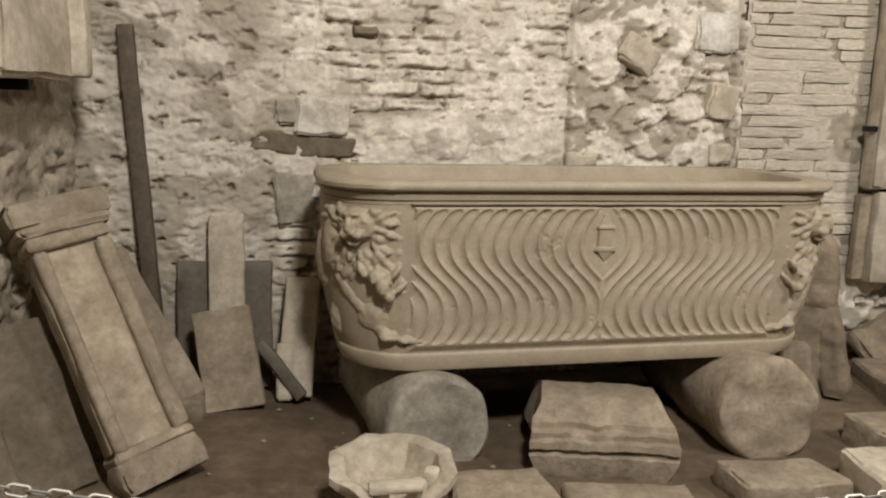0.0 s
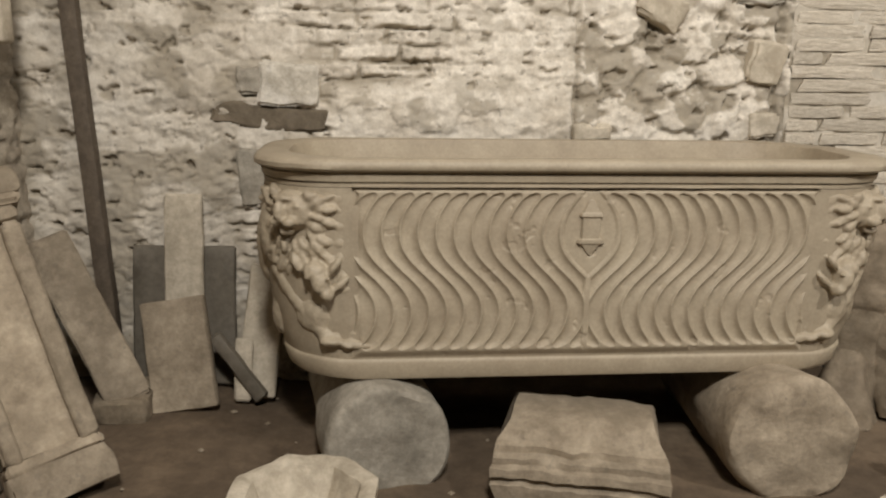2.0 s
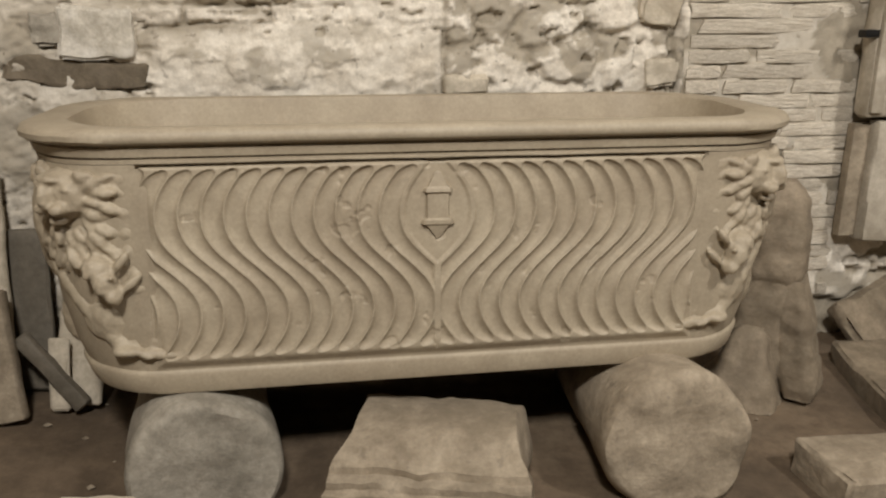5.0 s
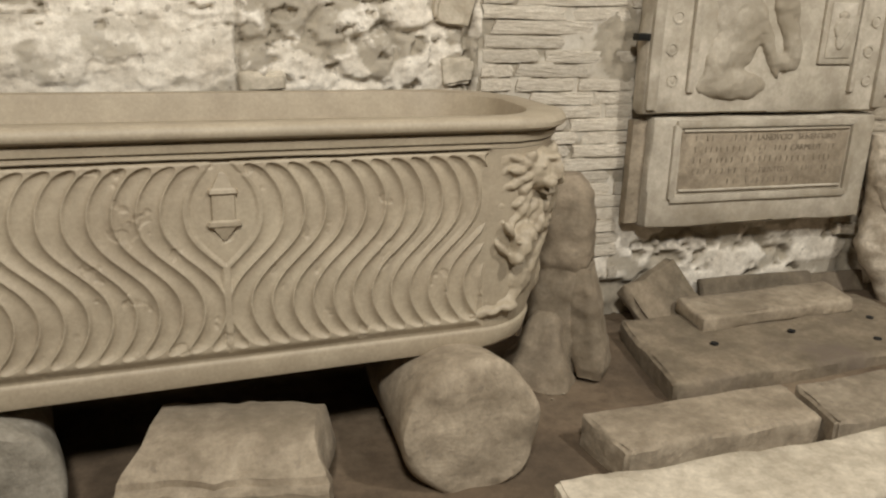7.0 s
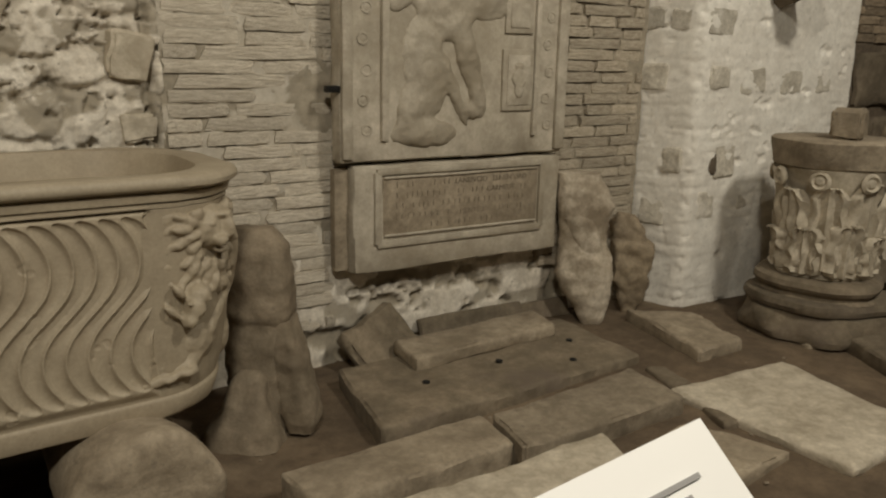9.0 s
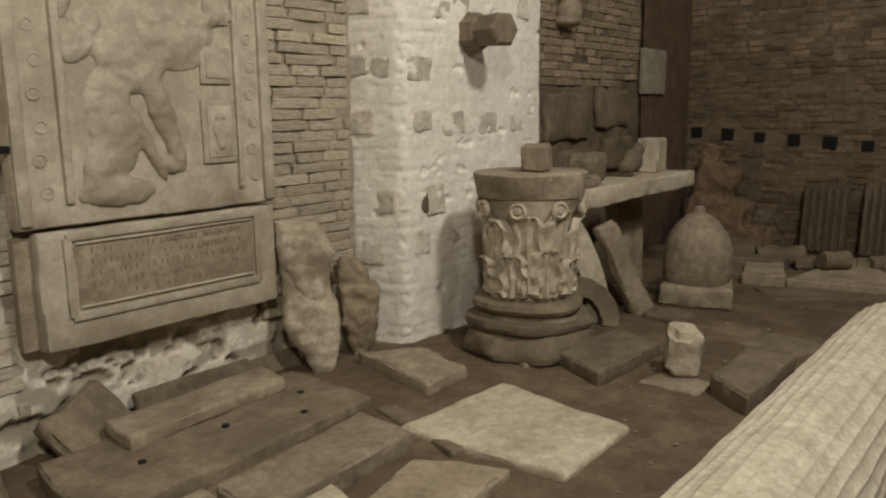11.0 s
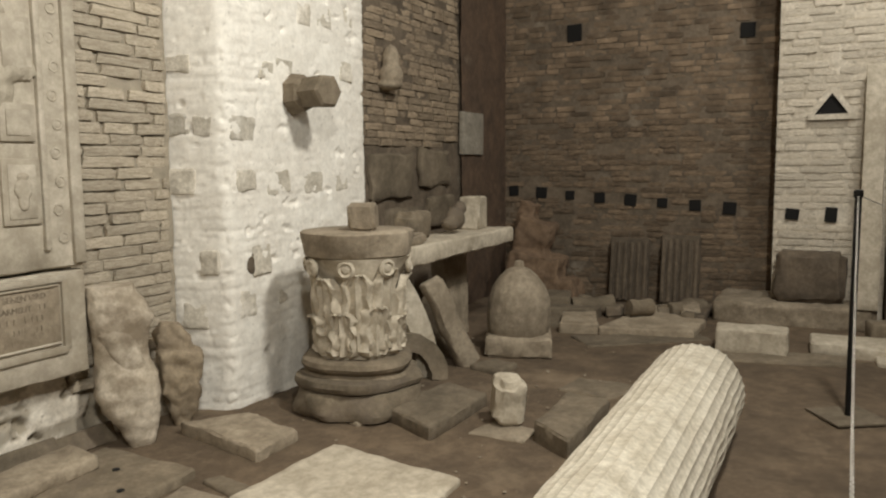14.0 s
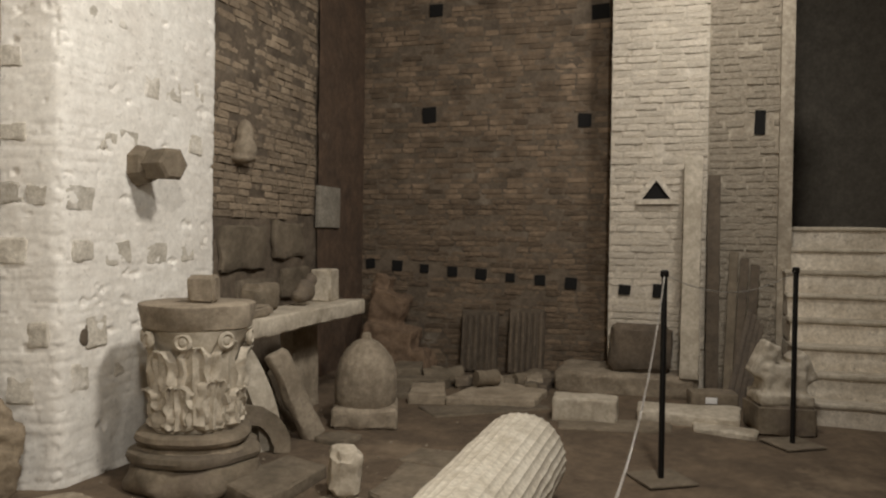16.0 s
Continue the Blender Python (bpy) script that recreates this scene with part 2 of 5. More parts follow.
def rounded(size, r=0.012, n=(8, 8, 4), rough=0.006, seed=0, quad=None, chip=0.0):
    """A worn block: rounded edges, uneven faces, chipped edges. quad: four plan corners to which it is warped."""
    h = np.array(size) / 2
    verts, faces, seen = [], [], {}

    def at(ax, i):
        """Even steps, with a narrow one at each edge."""
        m = min(0.45, r / h[ax])
        if n[ax] < 4:
            return -1 + 2 * i / n[ax]
        return (-1.0 if i == 0 else 1.0 if i == n[ax] else -1 + m + (2 - 2 * m) * (i - 1) / (n[ax] - 2))

    def vid(p):
        k = tuple(np.round(p, 5))
        if k not in seen:
            seen[k] = len(verts)
            verts.append(p)
        return seen[k]

    for ax in range(3):
        o1, o2 = (ax + 1) % 3, (ax + 2) % 3
        for side in (-1, 1):
            g = [[None] * (n[o2] + 1) for _ in range(n[o1] + 1)]
            for i in range(n[o1] + 1):
                for j in range(n[o2] + 1):
                    p = np.zeros(3)
                    p[ax] = side
                    p[o1], p[o2] = at(o1, i), at(o2, j)
                    g[i][j] = vid(p)
            for i in range(n[o1]):
                for j in range(n[o2]):
                    q = (g[i][j], g[i + 1][j], g[i + 1][j + 1], g[i][j + 1])
                    faces.append(q if side > 0 else q[::-1])
    v = np.array(verts)
    edge = (np.abs(v) > 0.999).sum(1)
    p = v * h
    core = np.clip(p, -(h - r), h - r)
    off = p - core
    ln = np.linalg.norm(off, axis=1, keepdims=True)
    p = core + np.where(ln > 1e-9, off / np.maximum(ln, 1e-9) * r, 0)
    out = []
    for k in range(len(p)):
        s = Vector(p[k]) * 5 + Vector((seed * 7.3, seed * 3.1, seed * 1.7))
        w = noise.noise_vector(s) * rough + noise.noise_vector(s * 3.3) * rough * 0.5
        q = Vector(p[k]) + w
        if chip and edge[k] > 1:
            q -= Vector(p[k]).normalized() * chip * max(0.0, noise.noise(s * 1.7) + 0.25)
        out.append(q)
    if quad is not None:
        c = np.array(quad, float)
        for q in out:
            a, b = q.x / size[0] + 0.5, q.y / size[1] + 0.5
            xy = (1 - a) * (1 - b) * c[0] + a * (1 - b) * c[1] + a * b * c[2] + (1 - a) * b * c[3]
            q.x, q.y = xy[0], xy[1]
    return [tuple(q) for q in out], faces


def mesh_of(name, vf, mat, shade=False):
    me = bpy.data.meshes.new(name)
    me.from_pydata(vf[0], [], vf[1])
    me.materials.append(mat)
    if shade:
        me.shade_smooth()
        me.set_sharp_from_angle(angle=radians(40))
    return me


def put(name, me, label="", cat="", group="", parent=None, m=None):
    ob = new(name, me)
    if m is not None:
        ob.matrix_basis = m
    ob.parent = parent
    return tagged(ob, label, cat, group)


count = [0]


def flat_slab(name, quad, z0, z1, mat, label, cat="slab", group="", r=0.012, rough=0.010, chip=0.016, tilt=0.0):
    """A stone lying flat; quad: its plan corners, in turn from one end."""
    count[0] += 1
    c = np.array(quad, float)
    mid = c.mean(0)
    sx, sy = np.hypot(*(c[1] - c[0])), np.hypot(*(c[3] - c[0]))
    area = (c[1][0] - c[0][0]) * (c[3][1] - c[0][1]) - (c[1][1] - c[0][1]) * (c[3][0] - c[0][0])
    if area < 0:
        c = c[::-1]
        sx, sy = np.hypot(*(c[1] - c[0])), np.hypot(*(c[3] - c[0]))
    n = (int(np.clip(sx / 0.028, 6, 44)), int(np.clip(sy / 0.028, 6, 40)), int(np.clip((z1 - z0) / 0.025, 4, 9)))
    vf = rounded((sx, sy, z1 - z0), min(r, (z1 - z0) * 0.4), n, rough, count[0], c - mid, chip)
    ob = put(name, mesh_of(name, vf, mat, True), label, cat, group, None, pose(mid[0], mid[1], (z0 + z1) / 2, tilt, 0, 0))
    return ob


def lean_slab(name, foot, head, width, thick, mat, label, cat="slab", group="", side=(1, 0, 0), r=0.008, rough=0.005, chip=0.015, quad=None):
    """A stone that stands on foot (middle of its lower front edge) and leans to head."""
    count[0] += 1
    a, b = Vector(foot), Vector(head)
    up = (b - a).normalized()
    x = Vector(side)
    x = (x - up * x.dot(up)).normalized()
    y = up.cross(x)
    ln = (b - a).length
    n = (int(np.clip(width / 0.04, 4, 16)), int(np.clip(thick / 0.03, 3, 6)), int(np.clip(ln / 0.045, 6, 30)))
    vf = rounded((width, thick, ln), min(r, thick * 0.4), n, rough, count[0], None, chip)
    m = Matrix((x, y, up)).transposed().to_4x4()
    m.translation = (a + b) / 2 + y * thick / 2
    return put(name, mesh_of(name, vf, mat, True), label, cat, group, None, m)


def lathe(profile, n=40, flutes=0, depth=0.0, wob=0.0, seed=0, ends=0, ends_rough=0.02):
    """Rings (radius, height) round z, closed at both ends."""
    v, f = [], []
    top = max(r for r, z in profile)
    for k, (r, z) in enumerate(profile):
        for i in range(n):
            a = 2 * math.pi * i / n
            rr = r
            if flutes:
                t = (a * flutes / (2 * math.pi)) % 1.0
                rr -= depth * max(0.0, 1 - ((t - 0.5) / 0.42) ** 2) ** 0.5 if abs(t - 0.5) < 0.42 else 0
            if wob:
                rr += wob * noise.noise(Vector((math.cos(a) * r * 6, math.sin(a) * r * 6, z * 6 + seed)))
            zz = z
            if wob and ends and (k < ends or k >= len(profile) - ends):
                zz += 0.9 * ends_rough * noise.noise(Vector((math.cos(a) * r * 9, math.sin(a) * r * 9, seed + 3.0)))
                rr += (ends_rough * 0.3 if r > 0.7 * top else 0.0) * noise.noise(Vector((math.cos(a) * 3.1, math.sin(a) * 3.1, seed + k * 0.2)))
            v.append((rr * math.cos(a), rr * math.sin(a), zz))
    for k in range(len(profile) - 1):
        for i in range(n):
            j = (i + 1) % n
            f.append((k * n + i, k * n + j, (k + 1) * n + j, (k + 1) * n + i))
    v += [(0, 0, profile[0][1]), (0, 0, profile[-1][1])]
    e = (len(profile) - 1) * n
    for i in range(n):
        j = (i + 1) % n
        f.append((j, i, len(v) - 2))
        f.append((e + i, e + j, len(v) - 1))
    return v, f


def lumps(name, blobs, mat, voxel=0.012, rough=0.012, size=0.08, soft=3):
    """Carved or broken rounded masses melted into one: blobs are (centre, radii, (rx, ry, rz))."""
    bm = bmesh.new()
    for c, r, e, *square in blobs:
        if square:
            bmesh.ops.create_cube(bm, size=2.0, matrix=pose(*c, *e) @ Matrix.Diagonal((*r, 1)))
        else:
            bmesh.ops.create_icosphere(bm, subdivisions=2 if max(r) < 0.06 else 3, radius=1.0, matrix=pose(*c, *e) @ Matrix.Diagonal((*r, 1)))
    me = bpy.data.meshes.new(name)
    bm.to_mesh(me)
    bm.free()
    me.materials.append(mat)
    me.shade_smooth()
    ob = new(name, me)
    k = ob.modifiers.new("melt", "REMESH")
    k.mode, k.voxel_size, k.use_smooth_shade = "VOXEL", voxel, True
    s = ob.modifiers.new("soften", "SMOOTH")
    s.iterations, s.factor = soft, 0.5
    tex = bpy.data.textures.new(name, "CLOUDS")
    tex.noise_scale, tex.noise_depth = size, 2
    d = ob.modifiers.new("worn", "DISPLACE")
    d.texture, d.strength, d.mid_level, d.texture_coords = tex, rough, 0.5, "LOCAL"
    return ob


def beam(name, a, b, r, mat, parent=None, n=12):
    a, b = Vector(a), Vector(b)
    me = mesh_of(name, lathe([(r, 0), (r, (b - a).length)], n), mat, False)
    ob = new(name, me)
    ob.matrix_basis = Matrix.Translation(a) @ (b - a).to_track_quat("Z", "Y").to_matrix().to_4x4()
    ob.parent = parent
    return ob


def empty(name, label, cat, m=None, group=""):
    ob = tagged(new(name), label, cat, group)
    if m is not None:
        ob.matrix_basis = m
    return ob


# ---- the large structure ----
nx, ny = 230, 150
gx, gy = np.meshgrid(np.linspace(-1.4, 12.5, nx), np.linspace(-4.4, 4.1, ny))
gh = ground(gx, gy) + 0.012 * (fbm(gx * 2.2, gy * 2.2, 3) - 0.5) + 0.010 * (fbm(gx * 9, gy * 9, 8) - 0.5)
tagged(new("floor", grid_mesh("floor", np.stack([gx, gy, gh], -1), nx, ny, DIRT)), "bare trodden brown dirt floor", "", "", "structure")
structure("floor_base", (-1.6, -4.6, -0.4), (12.7, 4.6, -0.12), DIRT, "packed earth under the floor")
# unseen ceiling, added to close the room and kept dark against bounced light
structure("ceiling", (-1.6, -4.6, 4.6), (12.7, 4.6, 4.9), ROOF, "unseen ceiling added high above, kept dark to limit bounced light")
wall_back = structure("wall_back", (-1.4, 4.0, -0.2), (4.75, 4.5, 4.6), MORTAR, "old limewashed rubble and brick wall behind the bathtub sarcophagus")
wall_left = structure("wall_left", (-1.45, -4.4, -0.2), (-1.0, 4.2, 4.6), MORTAR, "rough brown rubble side wall")
# unseen south wall, likewise added and dark so that it returns little light
structure("wall_south", (-1.4, -4.6, -0.2), (12.5, -4.2, 4.6), DARKMORTAR, "unseen wall added behind the walk, kept dark to limit bounced light")
pier = structure("pier", (4.875, 3.645, -0.2), (6.20, 4.4, 4.6), WHITEWASH, "whitewashed masonry pier with grey tuff stones showing")
wall_niche = structure("wall_niche", (5.92, 3.88, -0.2), (9.4, 4.4, 4.6), DARKMORTAR, "brown brick wall with patches of stone")
wall_far = structure("wall_far", (9.33, 1.1, -0.2), (9.8, 4.2, 4.6), DARKMORTAR, "dark brown brick wall with rows of square holes")
pillar = structure("pillar_white", (8.93, 0.31, -0.2), (9.8, 1.165, 4.6), LIMEBRICK, "whitened brick pillar with a triangular niche")
wall_tan = structure("wall_tan", (9.06, -0.30, -0.2), (9.8, 0.31, 4.6), MORTAR, "tan brick wall beside the stairs")
structure("wall_under_opening", (9.3, -4.2, -0.2), (9.8, -0.3, 1.5), MORTAR, "masonry under the dark opening")
# two unseen walls, added in a dark colour that stands for the opening's shade
structure("wall_beyond", (11.6, -4.2, -0.2), (12.0, 4.4, 4.6), SLATE_SHADE, "unseen wall added and coloured dark as the shade in the opening")
structure("wall_beyond_side", (9.8, -0.3, -0.2), (11.6, 0.0, 4.6), SLATE_SHADE, "unseen side wall added and coloured dark as the shade in the opening")


def mortar_skin(u, z):
    """Rough grey mortar with pits and level cracks."""
    a = fbm(u * 5 + 9, z * 6.5, 81, 5)
    pit = smooth(fbm(u * 13, z * 25, 23), 0.62, 0.68)
    crack = 1 - smooth(np.abs(fbm(u * 3.2, z * 12, 27) - 0.5), 0.004, 0.016)
    h = 0.045 * (fbm(u * 3, z * 3, 2) - 0.5) + 0.030 * (fbm(u * 10, z * 15, 4) - 0.5) + 0.018 * (fbm(u * 38, z * 46, 6, 3) - 0.5) + 0.006 * smooth(a, 0.46, 0.48)
    return h - 0.026 * pit - 0.012 * crack, np.clip(0.30 + 0.55 * smooth(a, 0.44, 0.54) + 0.5 * pit + 0.3 * crack, 0, 1)


def brick_skin(u, z):
    """Level courses of long bricks, half drowned in limewash."""
    zw = z + 0.05 * (fbm(u * 1.6, z * 2, 33) - 0.5) + 0.030 * (fbm(u * 8, z * 6, 34) - 0.5)
    row = np.floor(zw / 0.066)
    wide = 0.20 + 0.20 * hash2(row, row * 0 + 3, 12)
    x = (u + 0.4 * hash2(row, row * 0 + 7, 13)) / wide
    colm = np.floor(x)
    fz, fx = zw / 0.066 - row, x - colm
    gap = np.minimum(np.minimum(fz, 1 - fz) * 0.066, np.minimum(fx, 1 - fx) * wide) + 0.030 * (fbm(u * 17, z * 26, 35, 4) - 0.5)
    bare = smooth(fbm(u * 3.1 + 2, z * 5, 37), 0.40, 0.60)
    lost = hash2(row, colm, 15) < 0.07
    joint = 1 - smooth(gap, 0.001, 0.010)
    pit = smooth(fbm(u * 17, z * 30, 67), 0.63, 0.69)
    plate = smooth(fbm(u * 8 + 1, z * 12, 69, 5), 0.47, 0.485)
    h = (-0.026 * joint * (0.12 + bare) - 0.022 * pit + 0.007 * plate - 0.035 * lost * smooth(gap, 0.002, 0.012) * bare + 0.014 * (hash2(row, colm, 19) - 0.5)
         + 0.012 * (fbm(u * 12, z * 16, 39) - 0.5) + 0.010 * (fbm(u * 42, z * 50, 6, 3) - 0.5))
    return h, np.clip(joint * (0.10 + 0.75 * bare) + 0.6 * lost * bare + 0.5 * pit + 0.42 * smooth(fbm(u * 7, z * 9, 81, 5), 0.52, 0.57), 0, 1)


def stone_skin(u, z):
    """Round field stones bedded in crumbling mortar."""
    warp = 0.3 * (fbm(u * 6, z * 6, 31) - 0.5)
    d1, d2, who = cells(u / 0.23 + warp, z / 0.17 + warp, 11)
    a = fbm(u * 9, z * 11, 83, 5)
    body = smooth(d2 - d1, 0.03, 0.30) * (0.25 + who)
    pit = smooth(fbm(u * 15, z * 21, 29), 0.60, 0.66)
    h = 0.020 * body + 0.040 * (fbm(u * 8, z * 10, 4) - 0.5) + 0.018 * (fbm(u * 36, z * 40, 6, 3) - 0.5) + 0.010 * smooth(a, 0.46, 0.485) - 0.03 * pit
    return h - 0.012, np.clip(0.85 * (1 - smooth(a, 0.42, 0.50)) + 0.5 * pit + 0.15 * (1 - smooth(body, 0.05, 0.3)), 0, 1)


def rubble(u, z):
    m, b, r = mortar_skin(u, z), brick_skin(u, z), stone_skin(u, z)
    left = 1 - smooth(u + 0.35 * (fbm(u * 3, z * 4, 5) - 0.5), 0.80, 0.96)
    right = smooth(u + 0.05 * (fbm(u * 9, z * 9, 7) - 0.5), 2.24, 2.28)
    mid = (1 - left) * (1 - right)
    low = 1 - smooth(z + 0.05 * (fbm(u * 5, z * 5, 9) - 0.5), 1.20, 1.25)
    smear = mid * low * smooth(u, 1.22, 1.30)
    h = left * m[0] + right * r[0] + mid * b[0]
    f = left * m[1] + right * r[1] + mid * b[1]
    h = h * (1 - smear) + smear * (0.006 + 0.040 * (fbm(u * 5, z * 7, 45) - 0.5) + 0.022 * (fbm(u * 20, z * 26, 49) - 0.5) + 0.010 * smooth(fbm(u * 6, z * 8, 51, 5), 0.47, 0.485))
    f = f * (1 - smear) + smear * (0.15 + 0.5 * smooth(fbm(u * 6, z * 8, 51, 5), 0.50, 0.53) * smooth(fbm(u * 15, z * 19, 59), 0.42, 0.5))
    seam = np.exp(-((u - 2.265 - 0.02 * (fbm(z * 6, z * 0, 53) - 0.5)) / 0.008) ** 2) * 0.6 + np.exp(-((u - 3.15 - 0.05 * (fbm(z * 5, z * 0, 55) - 0.5)) / 0.018) ** 2)
    corner = 1 - smooth(u + 0.06 * (fbm(u * 7, z * 7, 57) - 0.5), 0.05, 0.13)
    return h - 0.035 * seam + 0.02 * corner, np.clip(f + 0.8 * seam + 0.4 * corner, 0, 1)


relief_wall("rubble_face", (-0.98, 3.60), (2.2, 3.92), -0.1, 2.9, 0.0075, rubble, RUBBLE, wall_back)


def wall_foot(u, z):
    a, b = fbm(u * 7, z * 9, 41, 5), fbm(u * 18, z * 24, 43)
    low = 1 - smooth(z, 0.42, 0.55)
    scar = 1 - smooth(((u - 0.635) / 0.12) ** 2 + ((z - 1.19) / 0.16) ** 2 + 1.6 * (b - 0.5), 0.8, 1.1)
    gap = smooth(fbm(u * 7, z * 10, 47), 0.56, 0.59) * low
    return 0.01 * (a - 0.5) + 0.006 * smooth(a, 0.46, 0.48) + 0.008 * (b - 0.5) - 0.03 * gap + 0.018 * scar * b, np.clip((1 - smooth(a, 0.42, 0.48)) * 0.8 + gap + scar + (0.5 + 0.5 * smooth(u, 1.78, 1.84)) * smooth(z, 0.45, 0.6), 0, 1)


relief_wall("mortar_face", (2.195, 3.925), (4.75, 3.925), -0.1, 2.9, 0.014, wall_foot, RUBBLE, wall_back)
relief_wall("side_face", (-0.96, -0.6), (-0.93, 3.62), -0.1, 2.9, 0.016, lambda u, z: mortar_skin(u * 0.8, z * 0.8)[0] * 1.5, MORTAR, wall_left)


def limewash(u, z):
    """Thick whitewash over courses of small blocks, crumbling along the corner."""
    arris = np.exp(-((u - 0.39) / 0.035) ** 2)
    chips = smooth(fbm(u * 16, z * 22, 69), 0.52, 0.60) * arris
    pits = smooth(fbm(u * 9 + 3, z * 13, 64), 0.68, 0.73)
    return 0.16 * brick_skin(u * 0.9 + 3, z * 1.05)[0] + 0.014 * (fbm(u * 2.4, z * 2.4, 63) - 0.5) + 0.008 * (fbm(u * 9, z * 12, 65) - 0.5) - 0.012 * chips - 0.016 * pits


relief_path("whitewash_face", [(4.735, 4.0), (4.826, 3.668), (4.836, 3.642), (4.852, 3.622), (4.876, 3.611), (4.91, 3.608), (6.20, 3.61), (6.222, 3.614), (6.232, 3.63), (6.235, 3.90)], -0.1, 3.6, 0.011, limewash, WHITEWASH, pier)
relief_wall("plaster_face", (5.92, 3.865), (9.35, 3.865), -0.1, 4.2, 0.03,
            lambda u, z: 0.05 * (fbm(u * 2.5, z * 3, 71) - 0.5) + 0.03 * (fbm(u * 9, z * 12, 73) - 0.5), DARKMORTAR, wall_niche)
relief_wall("corner_plaster", (8.25, 3.825), (9.34, 3.82), -0.1, 4.2, 0.025,
            lambda u, z: 0.03 * (fbm(u * 3, z * 2, 75) - 0.5) + 0.015 * (fbm(u * 14, z * 10, 77) - 0.5), REDPLASTER, wall_niche)

BRICKS = {}


def brick_mesh(mat, k):
    key = (mat.name, k)
    if key not in BRICKS:
        BRICKS[key] = mesh_of("brick", rounded((1, 1, 1), 0.13, (3, 1, 2), 0.09, 50 + k), mat, True)
    return BRICKS[key]


def bricks(parent, a, b, z0, z1, course, length, mat, proud=0.02, skip=None, seed=0, split=99.0):
    """Courses of bricks on the line a-b; above split they are joined into one mesh."""
    rng = random.Random(seed)
    a, b = Vector((*a, 0)), Vector((*b, 0))
    d = (b - a).normalized()
    w, out = (b - a).length, Vector((d.y, -d.x, 0))
    ang = math.degrees(math.atan2(d.y, d.x))
    vs, fs = [], []
    z, row = z0, 0
    while z < z1:
        h = course * rng.uniform(0.90, 1.0)
        u = -rng.uniform(0, length * 0.8)
        while u < w:
            ln = length * rng.uniform(0.6, 1.25)
            c0, c1 = max(u, 0), min(u + ln, w)
            u += ln + course * 0.04
            mid = (c0 + c1) / 2
            if c1 - c0 < 0.04 or (skip and skip(mid, z + h / 2, (c1 - c0) / 2)) or rng.random() < 0.03:
                continue
            p = a + d * mid + out * (proud * rng.uniform(0.1, 1.0) - 0.05)
            m = pose(p.x, p.y, z + h / 2, 0, rng.uniform(-1.2, 1.2), ang) @ Matrix.Diagonal((c1 - c0 - 0.006, 0.10, h, 1))
            me = brick_mesh(mat, rng.randrange(5))
            if z < split:
                ob = new("brick", me)
                ob.matrix_basis = m
                ob.parent = parent
            else:
                o = len(vs)
                vs += [tuple(m @ q.co) for q in me.vertices]
                fs += [tuple(o + i for i in q.vertices) for q in me.polygons]
        z, row = z + course, row + 1
    if vs:
        ob = new("upper_bricks", mesh_of("upper_bricks", (vs, fs), mat, True))
        ob.parent = parent
        ob["kind"] = "stuff"


def wall_stone(x, z, w, h, mat, proud, seed, turn=0, rough=0.018):
    """A stone of its own shape in the rubble face."""
    put("stone", mesh_of("stone", rounded((w, 0.08, h), 0.012, (16, 4, 10), rough, seed, None, 0.03), mat, True), "", "", "", wall_back, pose(x, 3.60 + (x + 0.98) * 0.1006 + 0.03 - proud, z, 0, turn, 5.7))


wall_stone(0.02, 1.115, 0.46, 0.10, DUSTY, -0.012, 501, 5)
wall_stone(0.11, 1.235, 0.24, 0.17, TUFF, 0.014, 502, 4)
wall_stone(-0.05, 1.25, 0.10, 0.12, GRANITE, 0.004, 503)
wall_stone(0.30, 1.615, 0.13, 0.035, DUSTY, 0.045, 504)
wall_stone(0.31, 1.575, 0.11, 0.045, DARKSTONE, -0.018, 507)
wall_stone(-0.02, 0.86, 0.18, 0.22, GRANITE, 0.006, 506)
wall_stone(2.03, 1.68, 0.24, 0.19, TUFF, 0.022, 508, -4)
wall_stone(1.62, 1.56, 0.20, 0.13, PALEMARBLE, 0.020, 509, 30)
wall_stone(2.08, 1.34, 0.15, 0.17, PALEMARBLE, 0.022, 510, 12)
wall_stone(1.35, 1.055, 0.16, 0.07, PALEMARBLE, 0.016, 511)
wall_stone(2.10, 1.08, 0.14, 0.11, PALEMARBLE, 0.018, 512)

# ---- bathtub sarcophagus ----
TUB = pose(1.213, 2.945, 0, 0, 0.35, 4.9)
tub = empty("sarcophagus", "weathered tan marble bathtub sarcophagus carved with wavy flutes and lions", "sarcophagus", TUB)
CU, CV = -0.025, 0.36


def ring(hl, hw, z, n=18):
    r = min(hw, 0.27)
    pts = []
    for cx, cy, a0 in ((hl - r, hw - r, 0), (-(hl - r), hw - r, 90), (-(hl - r), -(hw - r), 180), (hl - r, -(hw - r), 270)):
        for i in range(n + 1):
            a = radians(a0 + 90 * i / n)
            pts.append((CU + cx + r * math.cos(a), CV + cy + r * math.sin(a), z))
    return pts


def loft(rings, cap0=True, cap1=True, wob=0.004):
    v, f, n = [], [], len(rings[0])
    for g in rings:
        for p in g:
            v.append(tuple(Vector(p) + noise.noise_vector(Vector(p) * 7) * wob + noise.noise_vector(Vector(p) * 23) * wob * 0.4))
    for k in range(len(rings) - 1):
        for i in range(n):
            j = (i + 1) % n
            f.append((k * n + i, k * n + j, (k + 1) * n + j, (k + 1) * n + i))
    if cap0:
        f.append(tuple(reversed(range(n))))
    if cap1:
        f.append(tuple(range((len(rings) - 1) * n, len(rings) * n)))
    return v, f


